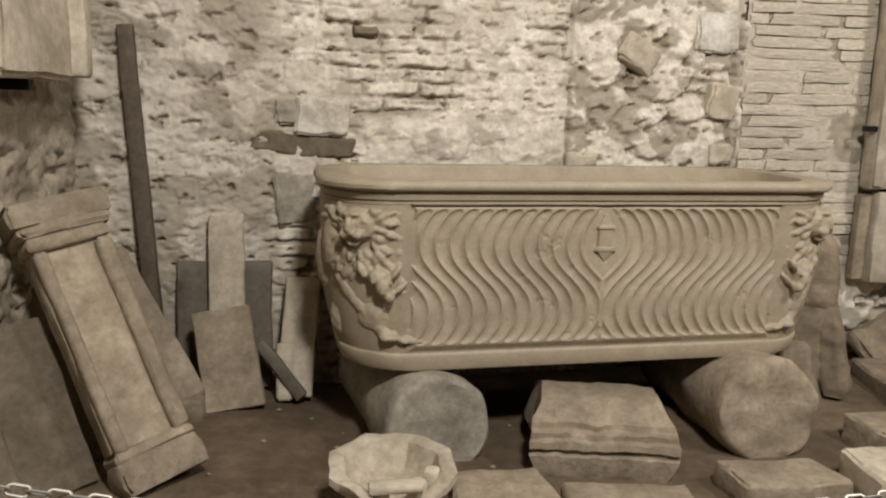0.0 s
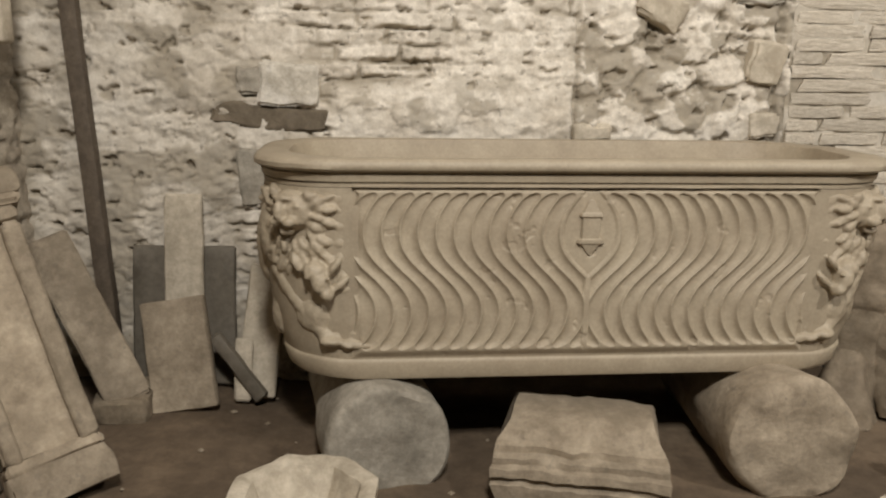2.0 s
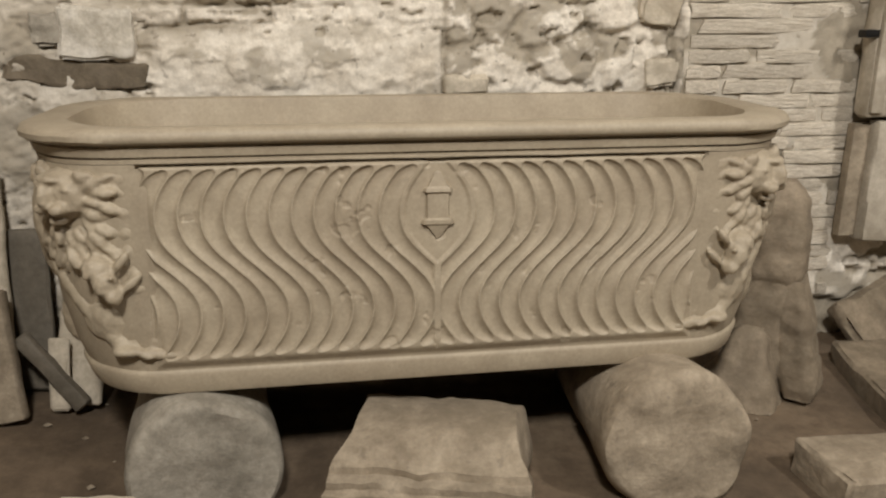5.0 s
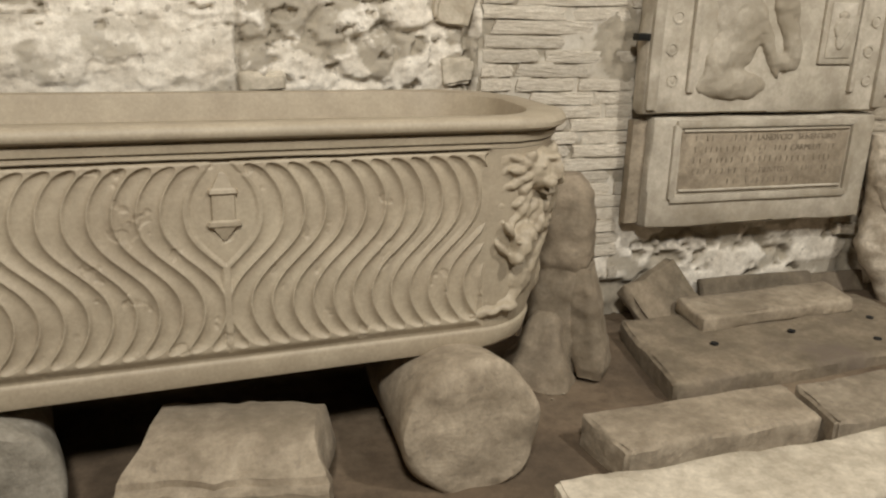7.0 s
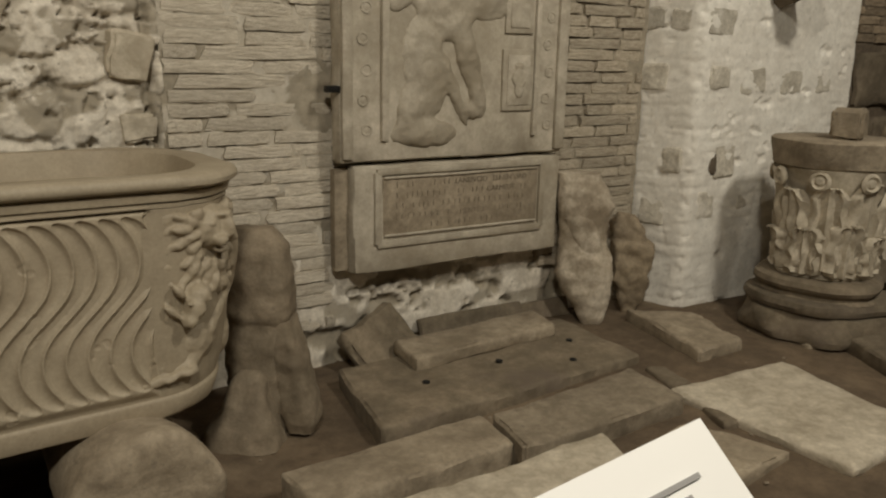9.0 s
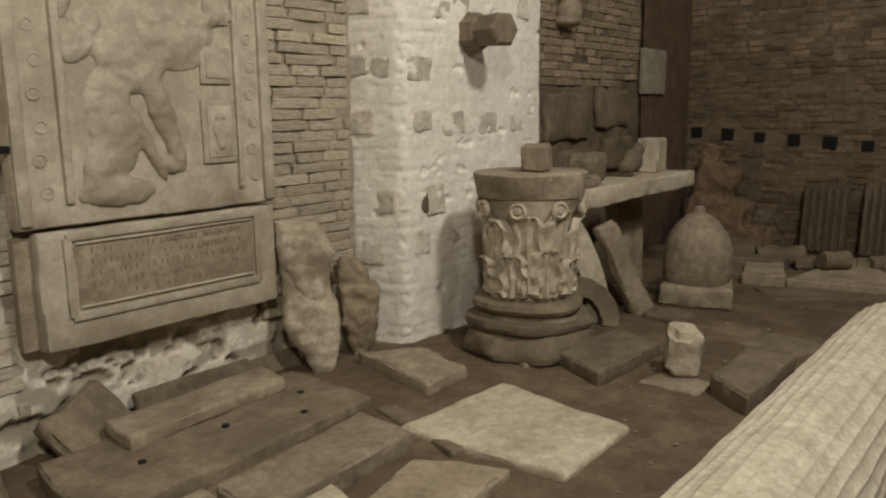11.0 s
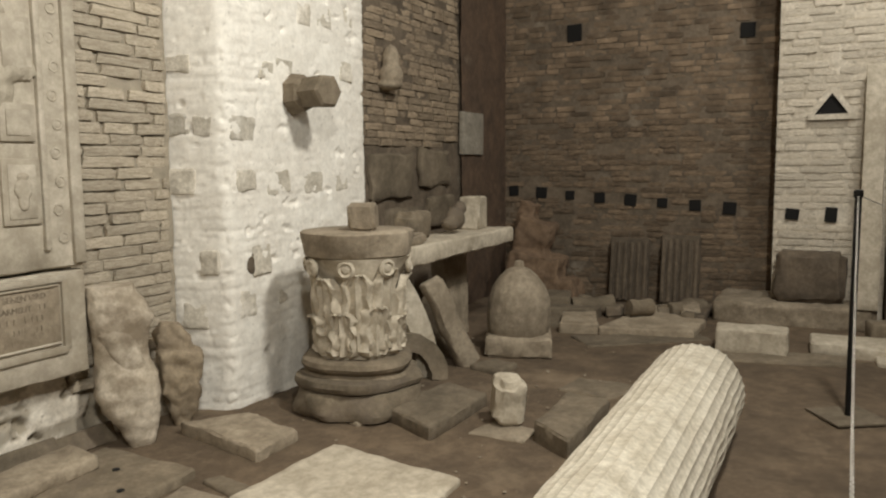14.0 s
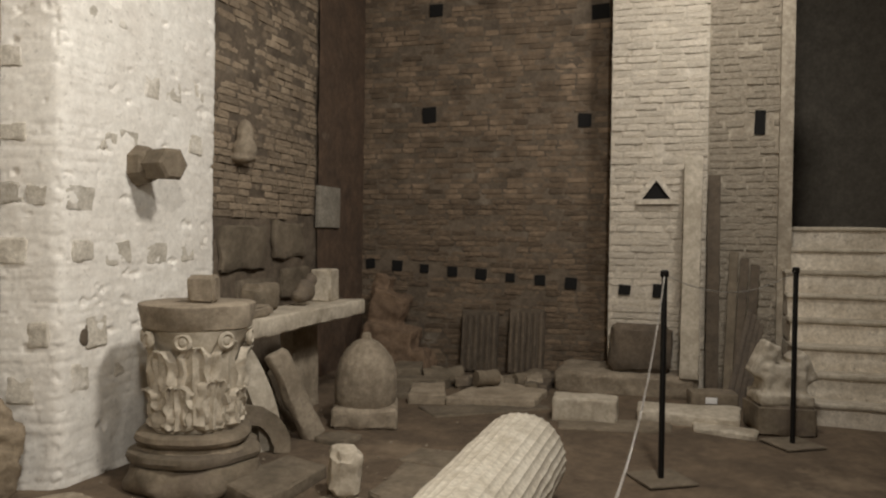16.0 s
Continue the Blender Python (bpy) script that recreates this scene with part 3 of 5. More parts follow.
prof = [(0.311, 0.88, 0.30), (0.312, 0.972, 0.345), (0.318, 0.986, 0.357), (0.328, 0.990, 0.361), (0.372, 1.004, 0.363), (0.379, 1.002, 0.361), (0.384, 1.000, 0.356), (0.40, 1.006, 0.356),
        (0.45, 1.022, 0.357), (0.55, 1.040, 0.358), (0.65, 1.050, 0.36), (0.75, 1.053, 0.36), (0.85, 1.052, 0.36), (0.941, 1.050, 0.36)]
put("body", mesh_of("body", loft([ring(l, w, z) for z, l, w in prof]), MARBLE, True), "", "", "", tub)
rim = [(0.9415, 1.042, 0.352), (0.943, 1.051, 0.361), (0.955, 1.052, 0.362), (0.956, 1.048, 0.358), (0.960, 1.048, 0.358), (0.962, 1.056, 0.368), (0.984, 1.060, 0.372), (0.986, 1.054, 0.366), (0.991, 1.056, 0.368),
       (0.995, 1.070, 0.386), (1.003, 1.078, 0.394), (1.016, 1.079, 0.395), (1.027, 1.073, 0.389), (1.033, 1.060, 0.377), (1.034, 0.985, 0.347), (1.029, 0.971, 0.338), (1.00, 0.963, 0.331), (0.80, 0.93, 0.30)]
put("rim", mesh_of("rim", loft([ring(l, w, z) for z, l, w in rim], True, False), MARBLE, True), "worn rounded marble rim", "", "", tub)
put("floor_plate", mesh_of("floor_plate", loft([ring(0.935, 0.31, 0.79), ring(0.935, 0.31, 0.802)]), MARBLE, True), "dusty inside of the basin", "", "", tub)

PC, PU, PZ0, PZ1, PITCH = -0.03, 0.755, 0.418, 0.932, 0.0562
pu, pz = np.meshgrid(np.linspace(-PU, PU, 640), np.linspace(PZ0 - 0.030, PZ1 + 0.010, 196))
pw = np.clip((PZ1 - pz) / (PZ1 - PZ0), 0, 1)
bend = 0.064 * np.sin(2 * np.pi * pw) + 0.002 * np.sin(6 * np.pi * pw) - 0.026 * smooth(pw, 0.35, 0.75)
apart = np.abs(pu)
x = (apart - bend - 0.036) / PITCH
cell = np.floor(x)
fpos = x - cell - 0.5
end = np.minimum(PZ1 - pz, pz - PZ0) / PITCH
rad = np.where(end < 0.5, np.hypot(fpos, np.maximum(0.5 - end, 0)), np.abs(fpos))
groove = np.clip(1 - (rad / 0.455) ** 2, 0, 1) ** 0.62
lip = np.exp(-((rad - 0.475) / 0.03) ** 2)
ok = (cell >= 0) & (end > 0) & (apart < PU - 0.008) & (apart > 0.009)
wear = smooth(fbm(pu * 2.3 + 5, pz * 2.6, 93), 0.30, 0.55)
carve = np.where(ok, -(0.0085 + 0.004 * wear) * groove + 0.0016 * lip, 0.0)
carve += 0.005 * (fbm(pu * 7, pz * 7, 91) - 0.5) - 0.003 * smooth(fbm(pu * 16, pz * 16, 95), 0.66, 0.72)
almond = (apart < bend + 0.030) & (pw < 0.58)
carve -= np.where(almond, 0.006 * smooth(bend + 0.030 - apart, 0.0, 0.012), 0.0)
edge = np.minimum(np.minimum(PU - apart, pz - PZ0 + 0.030), (PZ1 + 0.010 - pz) * 3)
outv = 0.004 - 0.0165 * smooth(edge, -0.002, 0.034) - carve * smooth(edge, 0.0, 0.02)
panel = grid_mesh("fluted_panel", np.stack([pu + PC, outv, pz], -1), 640, 196, MARBLE)
put("fluted_panel", panel, "wavy fluted marble front panel", "", "", tub)


def lantern():
    """The little six-sided vessel: a box with a tapering top and a pointed foot."""
    v, f = [], []
    steps = ((0.728, 0.003, 0.006), (0.764, 0.038, 0.014), (0.770, 0.054, 0.018), (0.780, 0.048, 0.018), (0.785, 0.038, 0.012), (0.850, 0.038, 0.012), (0.856, 0.046, 0.018), (0.864, 0.044, 0.016), (0.870, 0.034, 0.012), (0.905, 0.012, 0.006), (0.909, 0.003, 0.004))
    for z, w, d in steps:
        v += [(-w, 0.012, z), (-w * 0.72, -d, z), (w * 0.72, -d, z), (w, 0.012, z)]
    for k in range(len(steps) - 1):
        for i in range(4):
            a, b = 4 * k + i, 4 * k + (i + 1) % 4
            f.append((a, b, b + 4, a + 4))
    return v, f + [(3, 2, 1, 0), tuple(4 * (len(steps) - 1) + i for i in range(4))]


put("vessel", mesh_of("vessel", lantern(), MARBLE), "small carved vessel in the middle", "", "", tub, pose(PC, -0.004, 0))
put("moulding", mesh_of("moulding", rounded((1.50, 0.024, 0.008), 0.003, (40, 2, 2), 0.002, 7), MARBLE, True), "", "", "", tub, pose(PC, -0.004, 0.949))


def on_corner(s, deg, z, o=0.0):
    """A place on the rounded end of the tub: s is -1 or 1, deg the way round from the front."""
    a, r = radians(deg), 0.27 + o
    k = 1.0 - 0.075 * max(0.0, (0.70 - z)) / 0.35
    return (CU + s * (0.785 * k + r * math.sin(a)), 0.27 - r * math.cos(a), z)


def lion(s):
    rng = random.Random(4)
    b = []

    def add(deg, z, o, r, e=(0, 0, 0)):
        b.append((on_corner(s, deg, z, o), r, e))

    def strand(deg, z, ang, o, wide, long):
        """A lock lying on the stone, its length at the angle ang from upright."""
        add(deg, z, o, (wide, 0.016, long), (0, s * ang, s * deg))

    for d in range(2, 100, 9):
        for z in (0.62, 0.67, 0.72, 0.77, 0.82, 0.87, 0.905):
            add(d, z, -0.046, (0.050, 0.050, 0.045))
    for d in range(2, 100, 12):
        for z in (0.47, 0.52, 0.57):
            add(d, z, -0.050, (0.055, 0.05, 0.05))
    fd, fz = 36, 0.862                                     # middle of the face
    add(fd, fz + 0.004, -0.004, (0.080, 0.046, 0.066), (0, 0, s * fd))
    add(fd + 1, fz + 0.045, 0.030, (0.040, 0.028, 0.014), (0, 0, s * fd))      # brow
    add(fd + 1, fz + 0.004, 0.048, (0.017, 0.026, 0.036), (0, 0, s * fd))      # nose
    for q in (-1, 1):
        add(fd + q * 5, fz - 0.028, 0.044, (0.022, 0.024, 0.018), (0, q * 18, s * fd))   # muzzle halves
        add(fd + q * 9, fz + 0.022, 0.034, (0.010, 0.010, 0.007), (0, 0, s * fd))        # eyes
        add(fd + q * 14, fz + 0.055, 0.014, (0.016, 0.012, 0.018), (0, q * 35, s * fd))  # ears
    add(fd, fz - 0.062, 0.024, (0.026, 0.024, 0.012), (0, 0, s * fd))          # jaw
    for ring, (reach, long, wide) in enumerate(((0.092, 0.030, 0.0135), (0.124, 0.034, 0.0140), (0.156, 0.034, 0.0140), (0.188, 0.030, 0.013))):
        for k in range(15 + 4 * ring):                     # mane, locks fanning out from the face
            ang = 30 + (300 * (k + 0.5 * (ring % 2))) / (15 + 4 * ring) + rng.uniform(-5, 5)
            du, dz = reach * math.sin(radians(ang)), reach * math.cos(radians(ang)) * 1.12
            z = fz - 0.01 + dz
            if 0.66 < z < 0.925 and fd + math.degrees(du / 0.27) > 7:
                strand(fd + math.degrees(du / 0.27), z, ang + rng.uniform(-16, 16), 0.004 - 0.003 * ring + rng.uniform(0, 0.008), wide * rng.uniform(0.8, 1.15), long * rng.uniform(0.8, 1.1))
    add(64, 0.78, -0.020, (0.06, 0.05, 0.12), (0, 0, s * 64))                   # shoulder and flank
    add(84, 0.72, -0.022, (0.06, 0.05, 0.14), (0, 0, s * 84))
    pd = 15                                                # the prey's head, muzzle down
    add(pd + 3, 0.680, 0.016, (0.042, 0.042, 0.034), (0, s * -12, s * pd))
    add(pd, 0.648, 0.030, (0.031, 0.036, 0.040), (0, s * 8, s * pd))
    add(pd - 3, 0.612, 0.034, (0.021, 0.028, 0.024), (0, s * 8, s * pd))
    strand(pd - 10, 0.700, -35, 0.022, 0.012, 0.034)
    strand(pd + 15, 0.705, 25, 0.022, 0.012, 0.036)
    strand(pd - 11, 0.640, -50, 0.012, 0.013, 0.040)
    for q in (-1, 1):
        add(pd + q * 6, 0.668, 0.052, (0.009, 0.009, 0.007), (0, 0, s * pd))
    for k in range(20):                                    # leg down to the plinth
        add(54 - 1.8 * k, 0.65 - 0.0105 * k, -0.012, (0.034 - 0.0005 * k, 0.028, 0.030), (0, s * -35, s * 40))
    add(30, 0.53, -0.022, (0.07, 0.04, 0.07), (0, 0, s * 30))
    add(18, 0.448, 0.004, (0.040, 0.034, 0.018), (0, 0, s * 18))
    for q in (-1, 0, 1):
        add(9 + 2 * q, 0.440 + 0.006 * q, 0.008, (0.020, 0.014, 0.008), (0, 0, s * 9))
    strand(0, 0.436, 80, 0.0, 0.016, 0.050)
    add(70, 0.50, -0.022, (0.05, 0.045, 0.09), (0, 0, s * 70))
    ob = lumps("lion_carving", b, MARBLE, 0.0055, 0.007, 0.022, 3)
    ob.parent = tub
    tagged(ob, "worn high relief of a lion holding its prey")


lion(-1)
lion(1)

# ---- what carries the sarcophagus ----


def drum(name, face, back, r, r2, mat, label, seed, rough=0.013):
    a, b = Vector(face), Vector(back)
    ln = (b - a).length
    prof = [(r * 0.90, 0.0), (r * 0.965, 0.008), (r * 0.995, 0.024), (r, 0.05)] + [(r + (r2 - r) * k / 12, 0.05 + (ln - 0.085) * k / 12) for k in range(1, 12)] + [(r2, ln - 0.035), (r2 * 0.97, ln)]
    core = [(r * q, 0.004) for q in (0.001, 0.12, 0.25, 0.37, 0.5, 0.62, 0.75)]
    put(name, mesh_of(name, lathe(core + prof, 80, 0, 0, 0.014, seed, 10, rough), mat, True), label, "column drum", "column drums under the sarcophagus", None,
        Matrix.Translation(a) @ (b - a).to_track_quat("Z", "Y").to_matrix().to_4x4())


drum("column_drum", (0.555, 2.815, 0.110), (0.355, 3.62, 0.110), 0.212, 0.192, GRANITE, "grey granite column drum lying under the sarcophagus", 3)
drum("column_drum", (1.852, 2.79, 0.152), (1.80, 3.65, 0.085), 0.214, 0.155, STONE, "tan broken column drum lying under the sarcophagus", 9, 0.034)


def moulded_block(outline, half):
    """A worn cut block: outline in depth and height, from the front foot over the top to the back; half: width by height."""
    n = 30
    v, f = [], []
    for i in range(n + 1):
        t = -1 + 2 * i / n
        for y, z in outline:
            w = half(z) * (1 if abs(t) < 1 else 0.985)
            p = Vector((t * w, y, z))
            q = noise.noise_vector(p * 6) * 0.007 + noise.noise_vector(p * 21 + Vector((3, 1, 2))) * 0.008
            q -= Vector((0, -1, 0.4)) * 0.02 * max(0.0, noise.noise(p * 9 + Vector((5, 5, 1))) - 0.2)
            v.append(tuple(p + q))
    m = len(outline)
    for i in range(n):
        for k in range(m):
            a, b = i * m + k, i * m + (k + 1) % m
            f.append((b, a, a + m, b + m))
    for i, flip in ((0, 1), (n, -1)):
        o = len(v)
        c = Vector((sum(v[i * m + k][0] for k in range(m)) / m, 0.0, 0.12))
        for q in (0.93, 0.5):
            for k in range(m):
                p = c.lerp(Vector(v[i * m + k]), q)
                v.append((p.x - flip * 0.012 * (1 - q) + 0.016 * noise.noise(p * 11), p.y, p.z))
        v.append(tuple(c))
        for k in range(m):
            j = (k + 1) % m
            for a, b in ((i * m, o), (o, o + m)):
                f.append((a + k, a + j, b + j, b + k)[::flip])
            f.append((o + m + k, o + m + j, o + 2 * m)[::flip])
    return v, f


OUTLINE = [(-0.19, 0.0), (-0.205, 0.04), (-0.208, 0.098), (-0.190, 0.106), (-0.188, 0.118), (-0.206, 0.126), (-0.202, 0.152), (-0.180, 0.158), (-0.178, 0.178), (-0.150, 0.186), (-0.148, 0.206), (-0.118, 0.213), (-0.10, 0.236), (-0.05, 0.258), (0.02, 0.262), (0.12, 0.26), (0.19, 0.24), (0.20, 0.1), (0.19, 0.0)]
put("moulded_block", mesh_of("moulded_block", moulded_block(OUTLINE, lambda z: 0.235 + 0.04 * min(z, 0.10) / 0.10 - 0.10 * max(0.0, z - 0.13) - 0.65 * max(0.0, z - 0.20)), STONE, True),
    "tan stone block with worn stepped mouldings under the sarcophagus", "stone block", "", None, pose(1.175, 2.85, gz(1.1, 2.8) - 0.012, 0, 0, -11))

# ---- fragments before the sarcophagus ----
bowl = empty("capital_fragment", "pale upturned hollow capital fragment on the dirt", "stone fragment", pose(0.355, 2.40, gz(0.35, 2.4)))
prof = [(0.11, 0.0), (0.12, 0.02), (0.115, 0.08), (0.13, 0.13), (0.17, 0.18), (0.20, 0.22), (0.20, 0.25), (0.175, 0.255), (0.15, 0.245), (0.135, 0.20), (0.11, 0.16), (0.03, 0.14)]
cv, cf = lathe(prof, 48, 0, 0, 0.012, 4)
broken = []
for x, y, z in cv:
    a = math.atan2(y, x)
    k = math.cos(math.pi / 8) / math.cos((a + math.pi / 8) % (math.pi / 4) - math.pi / 8)
    k *= 1.06 + 0.05 * noise.noise(Vector((x * 14, y * 14, z * 9)))
    front = math.exp(-((math.degrees(a) + 80) / 38) ** 2)
    drop = max(0.0, z - 0.10) * (0.62 * front + 0.12 * (1 + noise.noise(Vector((math.cos(a) * 3, math.sin(a) * 3, 2.0)))))
    broken.append((x * k, y * k, z - drop))
put("cup", mesh_of("cup", (broken, cf), PALEMARBLE, True), "broken eight-sided pale cup", "", "", bowl)
for ang in (200, 250, 300, 340):
    put("rib", mesh_of("rib", rounded((0.05, 0.05, 0.22), 0.012, (3, 3, 8), 0.005, ang), PALEMARBLE, True), "", "", "", bowl,
        pose(0.13 * math.cos(radians(ang)), 0.13 * math.sin(radians(ang)), 0.11, 0, 0, ang))
put("lip", mesh_of("lip", rounded((0.17, 0.06, 0.03), 0.010, (6, 3, 3), 0.006, 31, None, 0.02), PALEMARBLE, True), "", "", "", bowl, pose(0.0, -0.135, 0.215, 0, 0, 0))

G1 = "stone slabs on the floor"
flat_slab("stone_slab", [(0.57, 2.61), (0.56, 2.36), (0.92, 2.36), (0.88, 2.63)], -0.045, 0.05, STONE, "tan stone slab lying before the drums", "slab", G1)
flat_slab("stone_slab", [(0.93, 2.50), (0.92, 2.22), (1.36, 2.20), (1.37, 2.47)], -0.045, 0.05, STONE, "broad tan stone slab lying on dirt", "slab", G1)
flat_slab("stone_slab", [(1.53, 2.60), (1.56, 2.40), (1.95, 2.40), (1.91, 2.60)], -0.045, 0.06, STONE, "tan stone block beside the broken drum", "slab", G1)
flat_slab("stone_block", [(2.26, 2.94), (2.30, 2.70), (3.035, 2.73), (3.055, 2.98)], -0.045, 0.08, STONE, "long dusty tan stone block", "stone block", G1)
flat_slab("marble_slab", [(2.02, 2.60), (2.0, 2.33), (3.27, 2.33), (3.33, 2.62)], -0.045, 0.09, PALEMARBLE, "long pale marble slab with a broken end", "slab", G1)
flat_slab("stone_block", [(3.07, 2.93), (3.02, 2.67), (3.83, 2.69), (3.86, 3.02)], -0.03, 0.09, STONE, "notched tan stone block on the floor", "stone block", G1)
flat_slab("stone_slab", [(2.79, 3.66), (2.70, 3.08), (4.07, 3.15), (4.09, 3.74)], -0.045, 0.06, DUSTY, "large dark slab with small drilled holes", "slab", G1)
flat_slab("stone_strip", [(3.09, 3.72), (3.07, 3.47), (3.89, 3.53), (3.92, 3.76)], 0.055, 0.12, STONE, "tan stone strip resting on the dark slab", "slab", G1)
# black discs on the slab, painted as the shade of drilled holes
for hx, hy in ((3.05, 3.36), (3.45, 3.40), (3.9, 3.45), (3.75, 3.25)):
    put("drilled_hole_shade", mesh_of("drilled_hole_shade", lathe([(0.016, 0), (0.016, 0.006)], 12), HOLESHADE), "black disc painted as the shade of a small round hole", "hole", "drilled holes", None, pose(hx, hy, 0.058))
flat_slab("stone_strip", [(4.02, 3.08), (3.86, 2.50), (3.99, 2.49), (4.11, 3.04)], -0.01, 0.04, DUSTY, "narrow dark stone strip", "slab", G1)
flat_slab("marble_slab", [(3.90, 2.83), (3.94, 2.05), (4.49, 2.07), (4.60, 2.79)], 0.0, 0.055, PALEMARBLE, "pale square marble slab with rounded corners", "slab", G1, 0.02)
flat_slab("stone_slab", [(3.36, 2.51), (3.50, 2.20), (3.88, 2.25), (3.72, 2.60)], -0.02, 0.05, STONE, "broken tan slab under the pale one", "slab", G1)
flat_slab("stone_slab", [(4.45, 3.62), (4.29, 3.0), (4.61, 3.01), (4.72, 3.40)], 0.0, 0.085, STONE, "tan slab lying before the white pier", "slab", G1)
flat_slab("stone_slab", [(5.08, 2.83), (4.88, 2.42), (5.52, 2.39), (5.62, 2.69)], 0.01, 0.10, DUSTY, "dark bordered slab before the capital", "slab", G1)
flat_slab("stone_chip", [(6.19, 2.81), (6.10, 2.56), (6.37, 2.54), (6.42, 2.72)], 0.0, 0.06, DUSTY, "flat dark stone chip", "stone", G1)
flat_slab("stone_chip", [(5.05, 2.30), (5.04, 2.0), (5.24, 2.0), (5.32, 2.24)], 0.0, 0.035, STONE, "thin stone flake under the pale cube", "stone", G1)
flat_slab("stone_block", [(5.10, 1.97), (4.92, 1.74), (5.62, 1.73), (5.66, 1.98)], 0.0, 0.12, DUSTY, "dark stone block beside the fluted column", "stone block", G1)
flat_slab("stone_chip", [(4.98, 3.03), (4.90, 2.86), (5.15, 2.72), (5.28, 2.80)], 0.0, 0.05, STONE, "pale broken flake before the column base", "stone", G1)
put("stone_cube", mesh_of("stone_cube", rounded((0.19, 0.17, 0.24), 0.035, (8, 8, 9), 0.016, 77, None, 0.05), PALEMARBLE, True), "rough pale stone cube on a flake", "stone block", "", None, pose(5.28, 2.17, 0.155, 4, -3, 30))
flat_slab("stone_slab", [(7.39, 2.50), (7.11, 2.26), (7.70, 1.49), (7.91, 1.61)], 0.0, 0.035, DUSTY, "thin dark slab on the floor", "slab", G1)
flat_slab("stone_slab", [(5.97, 2.14), (5.90, 1.81), (6.25, 1.60), (6.30, 2.10)], 0.0, 0.03, DUSTY, "thin dark slab behind the column", "slab", G1)
flat_slab("stone_slab", [(7.09, 1.34), (7.25, 0.55), (7.50, 0.56), (7.46, 1.40)], 0.0, 0.04, DUSTY, "long thin dark slab", "slab", G1)
flat_slab("marble_block", [(7.34, 1.42), (7.36, 0.95), (7.60, 0.95), (7.58, 1.44)], 0.02, 0.20, PALEMARBLE, "white marble block with a slanted end", "stone block", G1)
flat_slab("marble_block", [(7.54, 0.81), (7.48, 0.10), (7.95, 0.05), (7.89, 0.82)], 0.0, 0.11, PALEMARBLE, "pale marble threshold block", "stone block", G1)
flat_slab("marble_slab", [(7.35, 0.41), (7.24, 0.0), (7.50, -0.05), (7.52, 0.42)], 0.0, 0.06, PALEMARBLE, "pale broken slab", "slab", G1)
flat_slab("stone_block", [(7.49, 2.62), (7.59, 2.33), (8.07, 2.48), (7.96, 2.75)], 0.0, 0.11, STONE, "tan block among the far fragments", "stone block", G1)
flat_slab("stone_block", [(7.56, 2.33), (7.70, 1.62), (8.20, 1.60), (8.40, 2.20)], 0.0, 0.09, STONE, "long tan block among the far fragments", "stone block", G1)
flat_slab("stone_slab", [(7.95, 2.9), (8.1, 2.5), (8.5, 2.5), (8.5, 3.0)], 0.0, 0.13, DUSTY, "dark slab heap against the wall", "slab", G1)
flat_slab("stone_ledge", [(8.50, 1.60), (8.50, 0.36), (9.30, 0.36), (9.30, 1.60)], 0.0, 0.20, STONE, "low masonry ledge under the white pillar", "ledge", "", 0.03, 0.02, 0.03)
put("stone_trough", mesh_of("stone_trough", rounded((0.24, 0.54, 0.42), 0.05, (6, 12, 8), 0.02, 88, None, 0.06), DARKSTONE, True), "dark rough stone block on the ledge", "stone block", "", None, pose(8.76, 0.86, 0.41))

# ---- slabs leaning in the corner ----
G2 = "slabs leaning on the rubble wall"
lean_slab("marble_board", (-0.305, 3.46, 0.03), (-0.315, 3.60, 0.81), 0.155, 0.03, PALEMARBLE, "narrow pale marble board leaning on the wall", "slab", G2)
lean_slab("slate_board", (-0.33, 3.52, 0.03), (-0.33, 3.62, 0.59), 0.42, 0.025, SLATE_SHADE, "wide dark grey slate board leaning on the wall", "slab", G2)
lean_slab("stone_block", (-0.25, 3.27, 0.025), (-0.32, 3.40, 0.43), 0.25, 0.06, STONE, "tan stone slab leaning on the marble board", "slab", G2)
lean_slab("marble_board", (-0.02, 3.42, 0.02), (0.02, 3.60, 0.52), 0.16, 0.03, PALEMARBLE, "pale broken marble slab leaning beside the tub", "slab", G2)
lean_slab("marble_shard", (-0.06, 3.38, 0.02), (-0.055, 3.44, 0.26), 0.07, 0.02, PALEMARBLE, "white marble shard leaning upright", "slab", G2)
lean_slab("slate_bar", (0.02, 3.37, 0.03), (-0.17, 3.40, 0.28), 0.055, 0.04, SLATE_SHADE, "dark slate bar lying askew", "slab", G2)
lean_slab("stone_beam", (-0.42, 3.20, 0.10), (-0.76, 3.36, 0.68), 0.16, 0.12, STONE, "rough tan stone beam leaning into the corner", "stone beam", G2, (1, 0.4, 0))
flat_slab("stone_block", [(-0.6, 3.4), (-0.55, 3.15), (-0.36, 3.18), (-0.38, 3.42)], 0.01, 0.11, DUSTY, "dark block under the leaning beam", "stone block")
pil = empty("pilaster", "tan marble pilaster with sunk panel leaning on the side wall", "pilaster")
foot, head = Vector((-0.41, 2.66, 0.03)), Vector((-0.86, 2.98, 1.02))
up = (head - foot).normalized()
sx = Vector((0.82, 0.57, 0))
sx = (sx - up * sx.dot(up)).normalized()
pm = Matrix((sx, up.cross(sx), up)).transposed().to_4x4()
pm.translation = foot
pil.matrix_basis = pm
